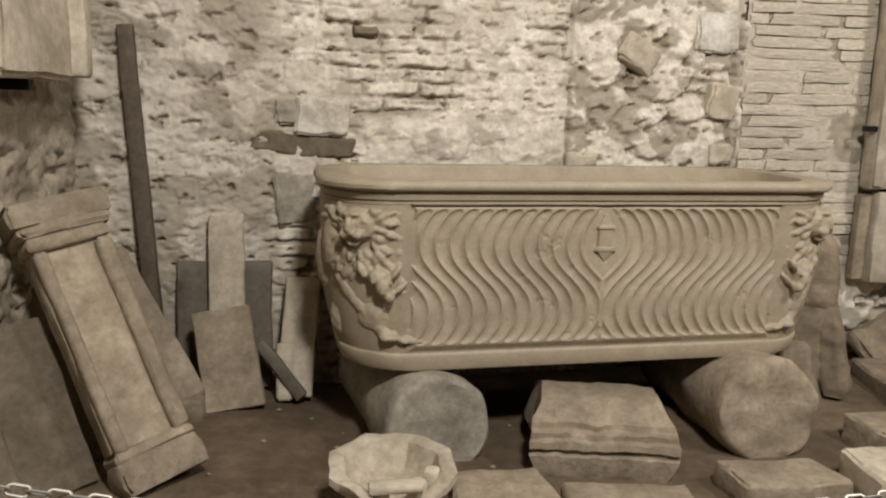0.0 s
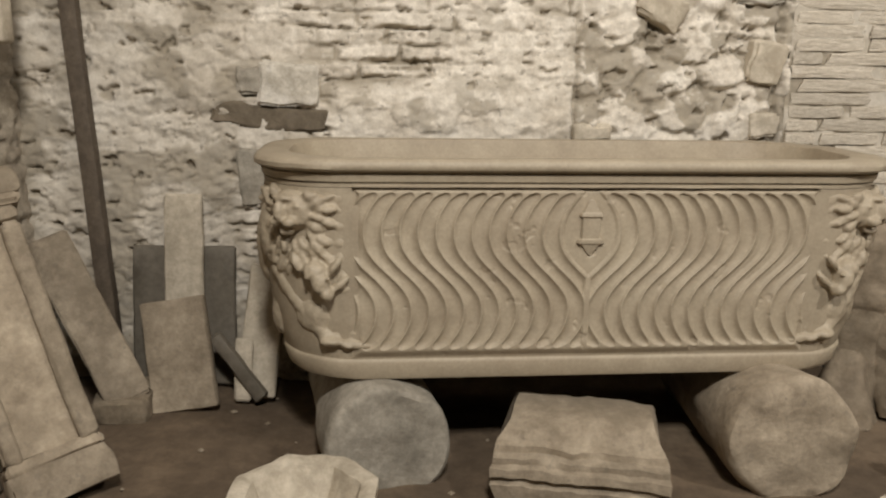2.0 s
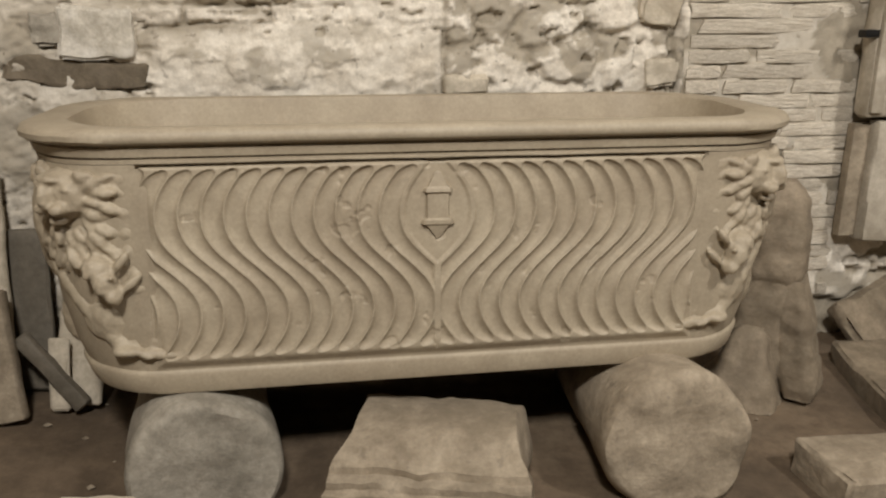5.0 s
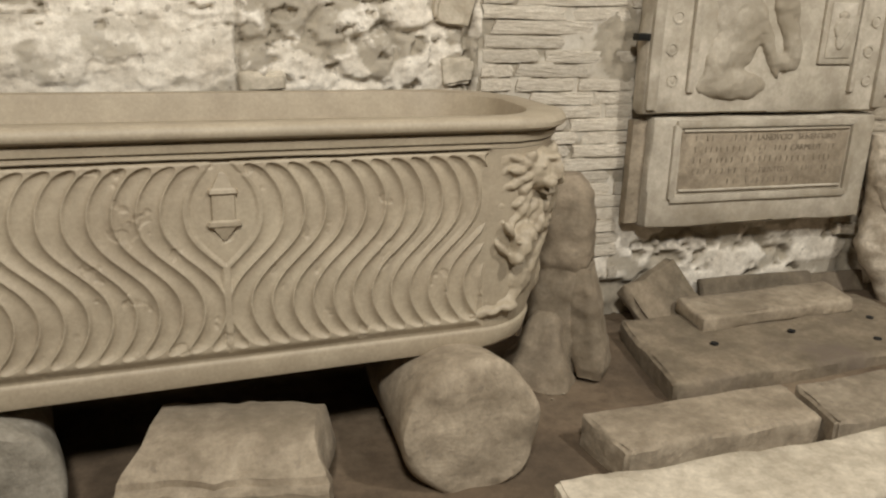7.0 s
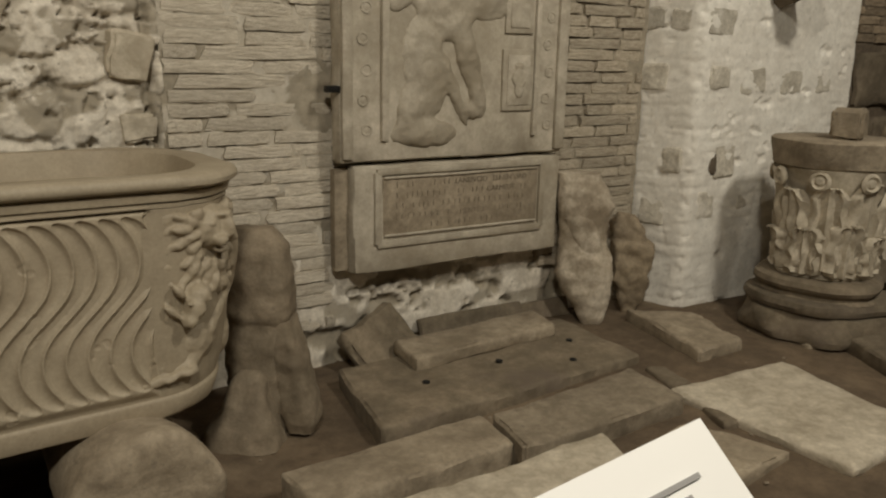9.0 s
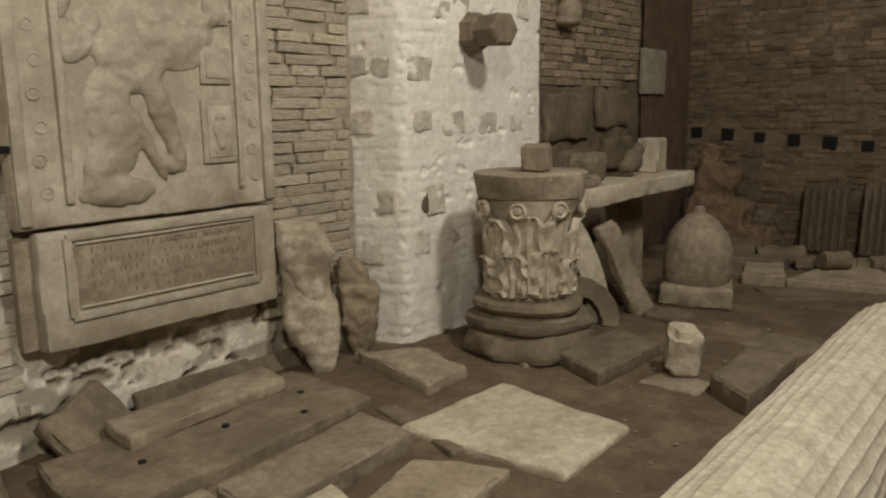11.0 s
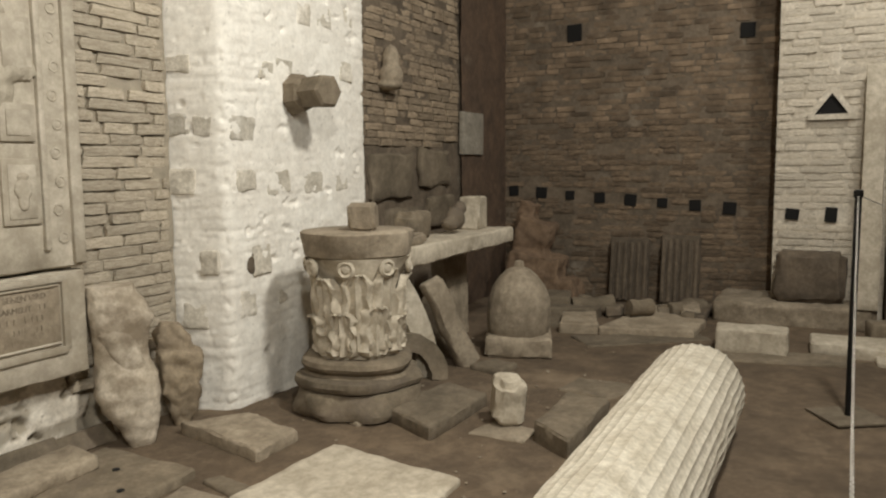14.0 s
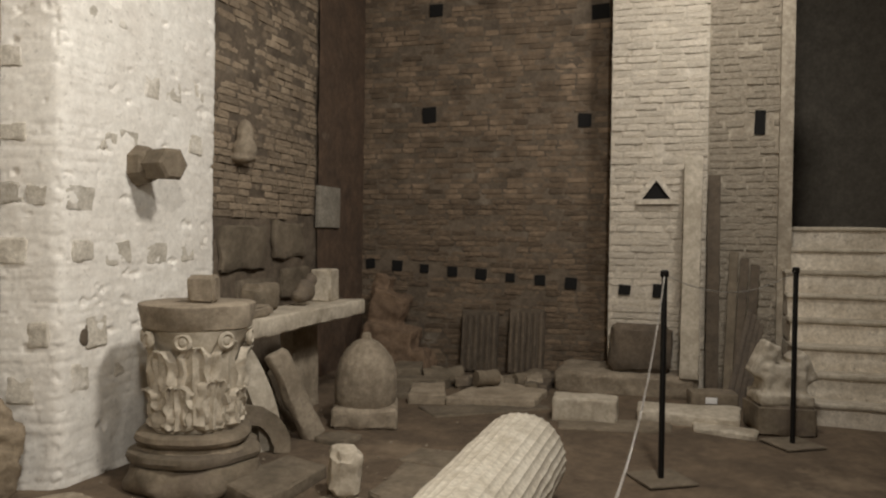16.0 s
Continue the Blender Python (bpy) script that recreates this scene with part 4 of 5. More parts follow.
for nm, w, dp, z0, z1, xo, yo in (("shaft", 0.26, 0.10, 0.14, 0.90, 0, 0), ("edge_strip", 0.045, 0.05, 0.14, 0.86, -0.105, -0.055), ("edge_strip", 0.06, 0.05, 0.14, 0.86, 0.105, -0.055),
                                  ("base", 0.30, 0.15, 0.0, 0.11, 0, -0.01), ("base_moulding", 0.28, 0.14, 0.10, 0.15, 0, -0.01), ("neck", 0.28, 0.15, 0.86, 0.91, 0, -0.01),
                                  ("cap_moulding", 0.31, 0.17, 0.905, 0.95, 0, -0.01), ("cap", 0.34, 0.19, 0.945, 1.03, 0, -0.01)):
    count[0] += 1
    put(nm, mesh_of(nm, rounded((w, dp, z1 - z0), 0.012, (6, 4, max(3, int((z1 - z0) / 0.04))), 0.006, count[0], None, 0.025), STONE, True), "", "", "", pil, pose(xo, yo, (z0 + z1) / 2))
lean_slab("dark_slab", (-0.70, 2.60, 0.02), (-0.93, 2.80, 0.55), 0.24, 0.05, DUSTY, "dark stone slab leaning on the side wall", "slab", G2, (0.7, 0.6, 0))
lean_slab("dark_slab", (-0.66, 2.85, 0.02), (-0.92, 3.05, 0.62), 0.20, 0.05, DUSTY, "dark moulded slab leaning on the side wall", "slab", G2, (0.7, 0.6, 0))
lean_slab("dark_slab", (-0.80, 2.35, 0.02), (-0.93, 2.42, 0.45), 0.22, 0.05, DUSTY, "small dark slab leaning on the side wall", "slab", G2, (0.5, 0.8, 0))
pole = lean_slab("wooden_pole", (-0.60, 3.50, 0.03), (-0.70, 3.58, 1.60), 0.065, 0.05, WOOD, "dark wooden post leaning in the corner", "post", "", (1, 0, 0), 0.006, 0.003, 0.0)
corbel = empty("wall_fragment", "pale marble fragment fixed high on the side wall", "stone fragment", pose(-0.93, 2.95, 1.36))
put("slab", mesh_of("slab", rounded((0.16, 0.62, 0.55), 0.02, (5, 10, 9), 0.01, 71, None, 0.05), PALEMARBLE, True), "", "", "", corbel, pose(0.07, -0.06, 0.275))
put("edge_piece", mesh_of("edge_piece", rounded((0.20, 0.10, 0.56), 0.015, (5, 4, 9), 0.008, 72, None, 0.03), PALEMARBLE, True), "smooth pale edge", "", "", corbel, pose(0.10, 0.27, 0.29))
put("iron_bracket", mesh_of("iron_bracket", rounded((0.12, 0.05, 0.04), 0.005, (2, 2, 2), 0.001, 3), IRON), "dark iron bracket", "", "", corbel, pose(0.03, 0.0, -0.02))

# ---- tablets on the back wall ----
tablet = empty("relief_tablet", "large marble tablet with a carved seated figure and scroll border", "relief", pose(3.475, 3.885, 0.915))
TW, TH = 1.215, 1.75
put("plate", mesh_of("plate", rounded((TW, 0.10, TH), 0.012, (14, 3, 20), 0.004, 201, None, 0.02), TABLET, True), "", "", "", tablet, pose(0, -0.05, TH / 2))
for nm, x, w, z0, z1 in (("frame_strip", -0.575, 0.05, 0.02, 1.7), ("frame_strip", -0.40, 0.035, 0.09, 1.7), ("frame_strip", 0.565, 0.06, 0.02, 1.7), ("frame_strip", 0.41, 0.03, 0.09, 1.7)):
    count[0] += 1
    put(nm, mesh_of(nm, rounded((w, 0.03, z1 - z0), 0.008, (4, 3, 20), 0.003, count[0]), TABLET, True), "", "", "", tablet, pose(x, -0.105, (z0 + z1) / 2))
for x in (-0.49, 0.487):
    for k in range(13):
        put("scroll", mesh_of("scroll", lathe([(0.022, 0), (0.027, 0.002), (0.027, 0.004), (0.020, 0.005), (0.016, 0.001), (0.008, 0.003)], 14), TABLET, True), "", "", "", tablet, pose(x + 0.008 * (-1) ** k, -0.100, 0.14 + 0.125 * k, 90, 0, 0))
fig = [((-0.13, -0.12, 0.66), (0.14, 0.06, 0.085), (0, 25, 0)), ((-0.05, -0.13, 0.60), (0.10, 0.06, 0.075), (0, -30, 0)), ((0.02, -0.13, 0.46), (0.055, 0.05, 0.17), (0, -18, 0)),
       ((0.075, -0.13, 0.30), (0.042, 0.045, 0.12), (0, -14, 0)), ((0.03, -0.14, 0.215), (0.075, 0.045, 0.03), (0, 22, 0)), ((0.12, -0.13, 0.78), (0.17, 0.07, 0.16), (0, 0, 0)),
       ((-0.30, -0.12, 0.74), (0.06, 0.05, 0.12), (0, 30, 0)), ((0.12, -0.14, 1.02), (0.16, 0.07, 0.24), (0, 0, 0)), ((0.13, -0.14, 1.36), (0.085, 0.07, 0.11), (0, 0, 0)),
       ((0.30, -0.13, 0.85), (0.13, 0.045, 0.04), (0, -8, 0)), ((-0.20, -0.11, 0.40), (0.10, 0.04, 0.20), (0, -10, 0)), ((-0.27, -0.11, 0.22), (0.06, 0.04, 0.14), (0, 12, 0)),
       ((-0.08, -0.11, 0.36), (0.03, 0.035, 0.22), (0, -26, 0)), ((-0.20, -0.105, 0.12), (0.16, 0.045, 0.06), (0, 0, 0)), ((-0.33, -0.12, 1.0), (0.04, 0.04, 0.2), (0, 12, 0))]
f = lumps("carved_figure", [((c[0], -0.095, c[2]), (r[0] * 1.12, 0.032, r[2] * 1.12), e) for c, r, e in fig], TABLET, 0.009, 0.02, 0.05, 6)
f.parent = tablet
tagged(f, "worn seated figure in low relief")
for z, w, h in ((0.35, 0.18, 0.28), (0.64, 0.16, 0.16), (0.95, 0.16, 0.26)):
    count[0] += 1
    put("small_panel", mesh_of("small_panel", rounded((w, 0.02, h), 0.005, (6, 3, 8), 0.002, count[0]), TABLET, True), "", "", "", tablet, pose(0.30, -0.105, z))
    put("panel_field", mesh_of("panel_field", rounded((w - 0.05, 0.02, h - 0.05), 0.005, (5, 3, 6), 0.002, count[0] + 1), TABLET, True), "", "", "", tablet, pose(0.30, -0.111, z))
sh = lumps("shield", [((0.30, -0.122, 0.36), (0.045, 0.014, 0.05), (0, 0, 0)), ((0.30, -0.122, 0.31), (0.028, 0.012, 0.045), (0, 0, 0)), ((0.30, -0.122, 0.415), (0.03, 0.012, 0.018), (0, 0, 0))], TABLET, 0.006, 0.004, 0.03)
sh.parent = tablet
put("clamp", mesh_of("clamp", rounded((0.06, 0.05, 0.03), 0.004, (2, 2, 2), 0.001, 5), IRON), "black iron clamp", "", "", tablet, pose(-0.625, -0.075, 0.31))

ins = empty("inscription_tablet", "marble tablet with a worn inscription in a sunk frame", "inscription", pose(3.505, 3.885, 0.42))
IW, IH = 1.15, 0.485
put("plate", mesh_of("plate", rounded((IW, 0.08, IH), 0.012, (14, 3, 8), 0.004, 211, None, 0.02), TABLET, True), "", "", "", ins, pose(0, -0.05, IH / 2))
put("back_plate", mesh_of("back_plate", rounded((0.10, 0.05, IH - 0.03), 0.008, (3, 3, 8), 0.003, 214), STONE, True), "", "", "", ins, pose(-0.59, -0.02, IH / 2))
for nm, x, z, w, h in (("frame_moulding", 0, 0.13, 0.92, 0.035), ("frame_moulding", 0, 0.452, 0.92, 0.03), ("frame_moulding", -0.455, 0.29, 0.035, 0.32), ("frame_moulding", 0.455, 0.29, 0.035, 0.32),
                       ("frame_moulding", 0, 0.165, 0.85, 0.012), ("frame_moulding", 0, 0.425, 0.85, 0.012)):
    count[0] += 1
    put(nm, mesh_of(nm, rounded((w, 0.025, h), 0.006, (8, 3, 4), 0.002, count[0]), TABLET, True), "", "", "", ins, pose(x, -0.092, z))
put("field", mesh_of("field", rounded((0.86, 0.02, 0.26), 0.004, (8, 3, 4), 0.002, 219), STONE, True), "darker worn field", "", "", ins, pose(0, -0.084, 0.295))
rng = random.Random(8)
WORDS = {0: ((0.02, "LANDVCIO"), (0.235, "SENEN VIRO")), 1: ((0.20, "CARMELIT"),), 3: ((0.05, "PIENTISS"),)}
for row in range(5):
    z = 0.392 - 0.048 * row
    taken = []
    for x, word in WORDS.get(row, ()):
        fc = bpy.data.curves.new("lettering", "FONT")
        fc.body, fc.size, fc.extrude = word, 0.036, 0.0012
        fc.materials.append(CARVED)
        put("lettering", fc, "", "", "", ins, pose(x - 0.075, -0.0955, z - 0.013, 90, 0, 0))
        taken.append((x - 0.085, x - 0.075 + 0.025 * len(word)))
    x, wide = -0.36 + 0.18 * (row == 4), 0.36 - 0.14 * (row == 4)
    while x < wide:
        w = rng.uniform(0.012, 0.024)
        if rng.random() > 0.22 and not any(a < x < b for a, b in taken):
            put("letter_bar", mesh_of("letter_bar", rounded((w * 0.28, 0.004, 0.024), 0.001, (1, 1, 1), 0, 1), CARVED), "", "", "", ins, pose(x, -0.0955, z, 0, rng.uniform(-9, 9), 0))
        x += w + 0.010

# ---- statue fragments ----
def broken_form(shells, seed, rough=0.012, square=2.6):
    """Closed shells of rings (height, offset, half width, half depth, depth offset), worn and broken."""
    v, f, n = [], [], 40
    for sections in shells:
        o = len(v)
        zs = [q[0] for q in sections]
        m = max(10, int(abs(zs[-1] - zs[0]) / 0.016))
        for k in range(m + 1):
            z = zs[0] + (zs[-1] - zs[0]) * k / m
            cx, rx, ry, cy = (float(np.interp(z, zs, [q[i] for q in sections])) for i in (1, 2, 3, 4))
            for i in range(n):
                a = 2 * math.pi * i / n
                c, s = math.cos(a), math.sin(a)
                g = (abs(c) ** square + abs(s) ** square) ** (-1 / square)
                p = Vector((cx + rx * g * c, cy + ry * g * s, z))
                d = Vector((c, s, 0.0)) * (rough * 0.9 * noise.noise(p * 7 + Vector((seed, 0, 0))) + rough * noise.noise(p * 19 + Vector((0, seed, 0))))
                v.append(tuple(p + d + noise.noise_vector(p * 40) * rough * 0.5))
        for k in range(m):
            for i in range(n):
                j = (i + 1) % n
                f.append((o + k * n + i, o + k * n + j, o + (k + 1) * n + j, o + (k + 1) * n + i))
        f += [tuple(o + i for i in reversed(range(n))), tuple(o + m * n + i for i in range(n))]
    return v, f


LEGS = [[(0.43, 0.0, 0.105, 0.085, 0.0), (0.47, 0.0, 0.125, 0.10, 0.0), (0.60, -0.005, 0.118, 0.09, 0.0), (0.72, -0.01, 0.108, 0.08, 0.0), (0.76, -0.02, 0.092, 0.06, 0.0), (0.785, -0.02, 0.07, 0.04, 0.0)],
        [(0.0, -0.01, 0.105, 0.09, -0.02), (0.15, -0.015, 0.10, 0.085, -0.01), (0.30, -0.02, 0.105, 0.09, 0.0), (0.455, -0.01, 0.112, 0.09, 0.0)],
        [(0.02, 0.155, 0.045, 0.05, -0.03), (0.06, 0.15, 0.068, 0.07, -0.02), (0.16, 0.13, 0.068, 0.075, 0.0), (0.30, 0.098, 0.066, 0.08, 0.0), (0.45, 0.062, 0.062, 0.08, 0.0)],
        [(0.02, 0.06, 0.05, 0.05, 0.01), (0.30, 0.04, 0.05, 0.06, 0.0), (0.46, 0.03, 0.05, 0.06, 0.0)],
        [(0.0, -0.04, 0.145, 0.11, -0.11), (0.07, -0.045, 0.128, 0.10, -0.11), (0.12, -0.03, 0.095, 0.085, -0.10), (0.24, -0.02, 0.062, 0.06, -0.08), (0.27, -0.02, 0.04, 0.04, -0.07)]]
put("statue_fragment", mesh_of("statue_fragment", broken_form(LEGS, 4, 0.009, 4.5), LEGSTONE, True), "brown draped lower half of a broken statue", "statue", "", None, pose(2.40, 3.47, -0.03, 0, 0, -36))
TORSO = [[(-0.01, 0.06, 0.055, 0.05, 0.0), (0.08, 0.057, 0.085, 0.07, 0.0), (0.15, 0.03, 0.122, 0.09, 0.0), (0.25, 0.013, 0.147, 0.10, 0.0), (0.35, 0.01, 0.140, 0.095, 0.0), (0.45, -0.012, 0.118, 0.085, 0.0), (0.53, -0.01, 0.124, 0.09, 0.0), (0.62, 0.0, 0.148, 0.10, 0.0),
          (0.69, -0.018, 0.130, 0.095, 0.0), (0.75, -0.04, 0.112, 0.085, 0.0), (0.78, -0.04, 0.108, 0.08, 0.0)],
         [(0.34, 0.02, 0.02, 0.02, -0.06), (0.40, 0.03, 0.07, 0.04, -0.055), (0.55, -0.03, 0.08, 0.04, -0.06), (0.62, -0.02, 0.03, 0.02, -0.06)]]
put("statue_torso", mesh_of("statue_torso", broken_form(TORSO, 9, 0.010, 2.6), STAINED, True), "pale broken marble statue torso against the wall", "statue", "", None, pose(4.215, 3.735, 0.03, 0, 0, -38))
CHUNK = [[(0.0, 0.02, 0.03, 0.03, 0.0), (0.07, 0.018, 0.062, 0.05, 0.0), (0.19, 0.01, 0.095, 0.075, 0.0), (0.33, 0.0, 0.112, 0.085, 0.0), (0.40, -0.005, 0.118, 0.085, 0.0), (0.41, -0.02, 0.09, 0.07, 0.01), (0.48, -0.045, 0.085, 0.065, 0.01), (0.545, -0.06, 0.05, 0.04, 0.01)]]
put("stone_fragment", mesh_of("stone_fragment", broken_form(CHUNK, 14, 0.016, 5.0), BROWNCHIP, True), "brown broken carved stone fragment by the pier", "stone fragment", "", None, pose(4.55, 3.745, 0.015, 0, 4, -36))
lean_slab("stone_chunk", (3.12, 3.68, 0.03), (3.02, 3.84, 0.22), 0.34, 0.09, DUSTY, "dark broken stone chunk leaning on the wall", "stone", "", (1, 0.1, 0), 0.02, 0.02, 0.06)
lean_slab("stone_strip", (3.62, 3.82, 0.03), (3.62, 3.87, 0.14), 0.62, 0.04, DUSTY, "low dark stone strip along the wall foot", "slab", "", (1, 0, 0))
lean_slab("stone_strip", (4.05, 3.84, 0.02), (4.05, 3.88, 0.12), 0.40, 0.05, DUSTY, "dark stone strip beside the torso", "slab", "", (1, 0, 0))

# ---- white pier: stones and spur ----
FRONT = ((5.12, 2.60, 0.20, 0.14), (5.35, 2.62, 0.18, 0.12), (5.56, 2.28, 0.15, 0.15), (5.77, 2.29, 0.17, 0.15), (6.02, 2.31, 0.15, 0.14), (5.20, 1.90, 0.12, 0.11), (5.36, 1.93, 0.16, 0.12), (6.00, 1.98, 0.14, 0.14),
         (4.98, 1.57, 0.20, 0.14), (5.27, 1.27, 0.22, 0.15), (5.62, 1.27, 0.20, 0.14), (5.93, 1.27, 0.14, 0.13), (5.00, 1.29, 0.16, 0.12), (5.10, 0.84, 0.17, 0.18), (4.98, 0.60, 0.14, 0.16), (5.33, 0.62, 0.15, 0.14))
for k, (xx, z, w, h) in enumerate(FRONT):
    put("stone", mesh_of("stone", rounded((w, 0.05, h), 0.012, (9, 4, 8), 0.014, 600 + k, None, 0.03), TUFF, True), "", "", "", pier, pose(xx, 3.6325, z, 0, (k * 37) % 9 - 4, 0))
for k, (q, z, w, h) in enumerate(((0.30, 1.91, 0.20, 0.10), (0.30, 1.59, 0.16, 0.11), (0.72, 1.58, 0.12, 0.12), (0.35, 1.28, 0.18, 0.14), (0.75, 0.84, 0.12, 0.14), (0.30, 2.30, 0.16, 0.12), (0.5, 0.55, 0.16, 0.14))):
    put("stone", mesh_of("stone", rounded((w, 0.05, h), 0.012, (8, 4, 7), 0.014, 640 + k, None, 0.03), TUFF, True), "", "", "", pier, pose(4.735 + 0.10 * q + 0.018, 4.0 - 0.365 * q + 0.005, z, 0, 0, -74.7))
# no recess here: the dark colour stands for the shade in the hole
put("putlog_hole", mesh_of("putlog_hole", rounded((0.09, 0.04, 0.11), 0.02, (6, 4, 6), 0.03, 9), DARKSTONE, True), "dark lump painted as the shade of a hole in the whitewash", "", "", pier, pose(5.02, 3.612, 0.82))
spur = empty("stone_spur", "brown hexagonal stone spur built into the white pier", "stone", pose(5.46, 3.65, 1.79, 90, 0, -14))
put("shaft", mesh_of("shaft", lathe([(0.085, -0.02), (0.095, 0.16), (0.10, 0.34), (0.085, 0.355)], 6, 0, 0, 0.012, 3), DUSTY), "", "", "", spur)
put("collar", mesh_of("collar", lathe([(0.10, 0.0), (0.115, 0.05), (0.105, 0.16), (0.08, 0.18)], 7, 0, 0, 0.03, 8), DUSTY), "", "", "", spur)

# ---- capital on its base ----
CX, CY = 5.245, 3.055
attic = empty("moulded_pedestal", "brown moulded round column base on the floor", "column base", pose(CX - 0.01, CY + 0.0, 0.02))
put("plinth", mesh_of("plinth", lathe([(0.33, 0.0), (0.36, 0.02), (0.37, 0.05), (0.365, 0.08), (0.36, 0.10), (0.35, 0.13), (0.33, 0.15)], 64, 0, 0, 0.055, 5), DUSTY, True), "", "", "", attic)
put("torus", mesh_of("torus", lathe([(0.30, 0.145), (0.335, 0.16), (0.345, 0.185), (0.335, 0.21), (0.305, 0.22)], 64, 0, 0, 0.035, 6), DUSTY, True), "", "", "", attic)
put("scotia", mesh_of("scotia", lathe([(0.30, 0.215), (0.275, 0.235), (0.28, 0.25), (0.30, 0.255), (0.31, 0.275), (0.30, 0.30), (0.27, 0.31)], 64, 0, 0, 0.035, 7), DUSTY, True), "", "", "", attic)
cap = empty("corinthian_capital", "pale worn Corinthian capital with acanthus leaves", "capital", pose(CX, CY, 0.325))
put("bell", mesh_of("bell", lathe([(0.215, 0.0), (0.225, 0.02), (0.215, 0.05), (0.215, 0.3), (0.235, 0.46), (0.27, 0.55)], 64, 0, 0, 0.05, 11), PALEMARBLE, True), "", "", "", cap)


def leaf(h, w, curl, seed):
    nu, nv = 11, 12
    v, f = [], []
    for side in (0, 1):
        for j in range(nv + 1):
            t = j / nv
            half = w / 2 * (0.75 + 0.25 * math.sin(t * 3.1)) * (1 - 0.55 * t ** 4) * (1 + 0.16 * math.sin(t * 19))
            lift = 0.018 + curl * t ** 3
            for i in range(nu + 1):
                s = -1 + 2 * i / nu
                rib = 0.016 * math.cos(s * 9.4) * (1 - t * 0.4) + 0.012 * (1 - s * s)
                drop = 0.05 * max(0.0, t - 0.78) / 0.22 * (1 if t > 0.78 else 0)
                v.append((s * half, -(lift + rib + 0.026 * noise.noise(Vector((s * 3.1, t * 7, seed)))) + (0.022 if side else 0), h * min(t, 0.94) - drop * 0.8))
    n1 = (nu + 1) * (nv + 1)
    for j in range(nv):
        for i in range(nu):
            a = j * (nu + 1) + i
            f.append((a, a + 1, a + nu + 2, a + nu + 1))
            f.append((n1 + a, n1 + a + nu + 1, n1 + a + nu + 2, n1 + a + 1))
    ringv = [i for i in range(nu + 1)] + [j * (nu + 1) + nu for j in range(1, nv + 1)] + [nv * (nu + 1) + i for i in range(nu - 1, -1, -1)] + [j * (nu + 1) for j in range(nv - 1, 0, -1)]
    for k in range(len(ringv)):
        a, b = ringv[k], ringv[(k + 1) % len(ringv)]
        f.append((b, a, n1 + a, n1 + b))
    return v, f


LEAF1, LEAF2 = mesh_of("leaf", leaf(0.30, 0.20, 0.045, 1), PALEMARBLE, True), mesh_of("leaf", leaf(0.52, 0.20, 0.055, 2), PALEMARBLE, True)
SCROLL = mesh_of("volute", lathe([(0.012, 0.0), (0.045, 0.004), (0.05, 0.02), (0.036, 0.032), (0.026, 0.02), (0.014, 0.03)], 18), PALEMARBLE, True)
for k in range(8):
    a = radians(45 * k + 10)
    put("leaf", LEAF1, "", "", "", cap, pose(0.212 * math.sin(a), -0.212 * math.cos(a), 0.03, 0, (k * 53) % 13 - 6, 45 * k + 10 + (k * 31) % 11 - 5) @ Matrix.Diagonal((1, 1, 0.82 + (k * 7 % 5) * 0.06, 1)))
    a = radians(45 * k + 32.5)
    put("leaf", LEAF2, "", "", "", cap, pose(0.208 * math.sin(a), -0.208 * math.cos(a), 0.06, 0, (k * 41) % 11 - 5, 45 * k + 32.5 + (k * 29) % 9 - 4) @ Matrix.Diagonal((1, 1, 0.86 + (k * 11 % 5) * 0.05, 1)))
    a = radians(45 * k + 20)
    put("volute", SCROLL, "", "", "", cap, pose(0.27 * math.sin(a), -0.27 * math.cos(a), 0.50, 90, 0, 45 * k + 20))
put("abacus", mesh_of("abacus", lathe([(0.26, 0.54), (0.285, 0.56), (0.29, 0.60), (0.30, 0.65), (0.30, 0.68), (0.285, 0.69)], 56, 0, 0, 0.035, 13), STONE, True), "worn round stone top", "", "", cap)
put("stone_cube", mesh_of("stone_cube", rounded((0.16, 0.15, 0.15), 0.02, (6, 6, 6), 0.01, 301, None, 0.03), STONE, True), "small stone cube resting on the capital", "stone block", "", None, pose(5.21, 2.99, 1.088, 0, 0, 20))

# ---- marble shelf and what lies on and under it ----
flat_slab("marble_lintel", [(5.58, 3.36), (5.60, 3.02), (7.62, 3.06), (7.58, 3.40)], 0.735, 0.855, PALEMARBLE, "long marble lintel laid as a shelf", "lintel", "", 0.012, 0.008, 0.03)
lean_slab("stone_support", (7.05, 3.30, 0.02), (7.05, 3.32, 0.737), 0.40, 0.12, STONE, "upright stone slab under the lintel", "support", "", (1, 0, 0))
lean_slab("stone_support", (5.80, 3.36, 0.02), (5.80, 3.37, 0.737), 0.16, 0.14, STONE, "stone support under the lintel end", "support", "", (1, 0, 0))
put("stone_fragment", mesh_of("stone_fragment", rounded((0.34, 0.20, 0.07), 0.015, (8, 5, 4), 0.012, 311, None, 0.04), STONE, True), "flat stone fragment on the lintel", "stone fragment", "", None, pose(5.95, 3.17, 0.888, 0, 0, 5))
put("marble_piece", mesh_of("marble_piece", rounded((0.24, 0.16, 0.26), 0.012, (6, 4, 7), 0.006, 312, None, 0.03), PALEMARBLE, True), "pale carved marble piece standing on the lintel", "stone fragment", "", None, pose(7.30, 3.28, 0.985, 0, 0, 8))
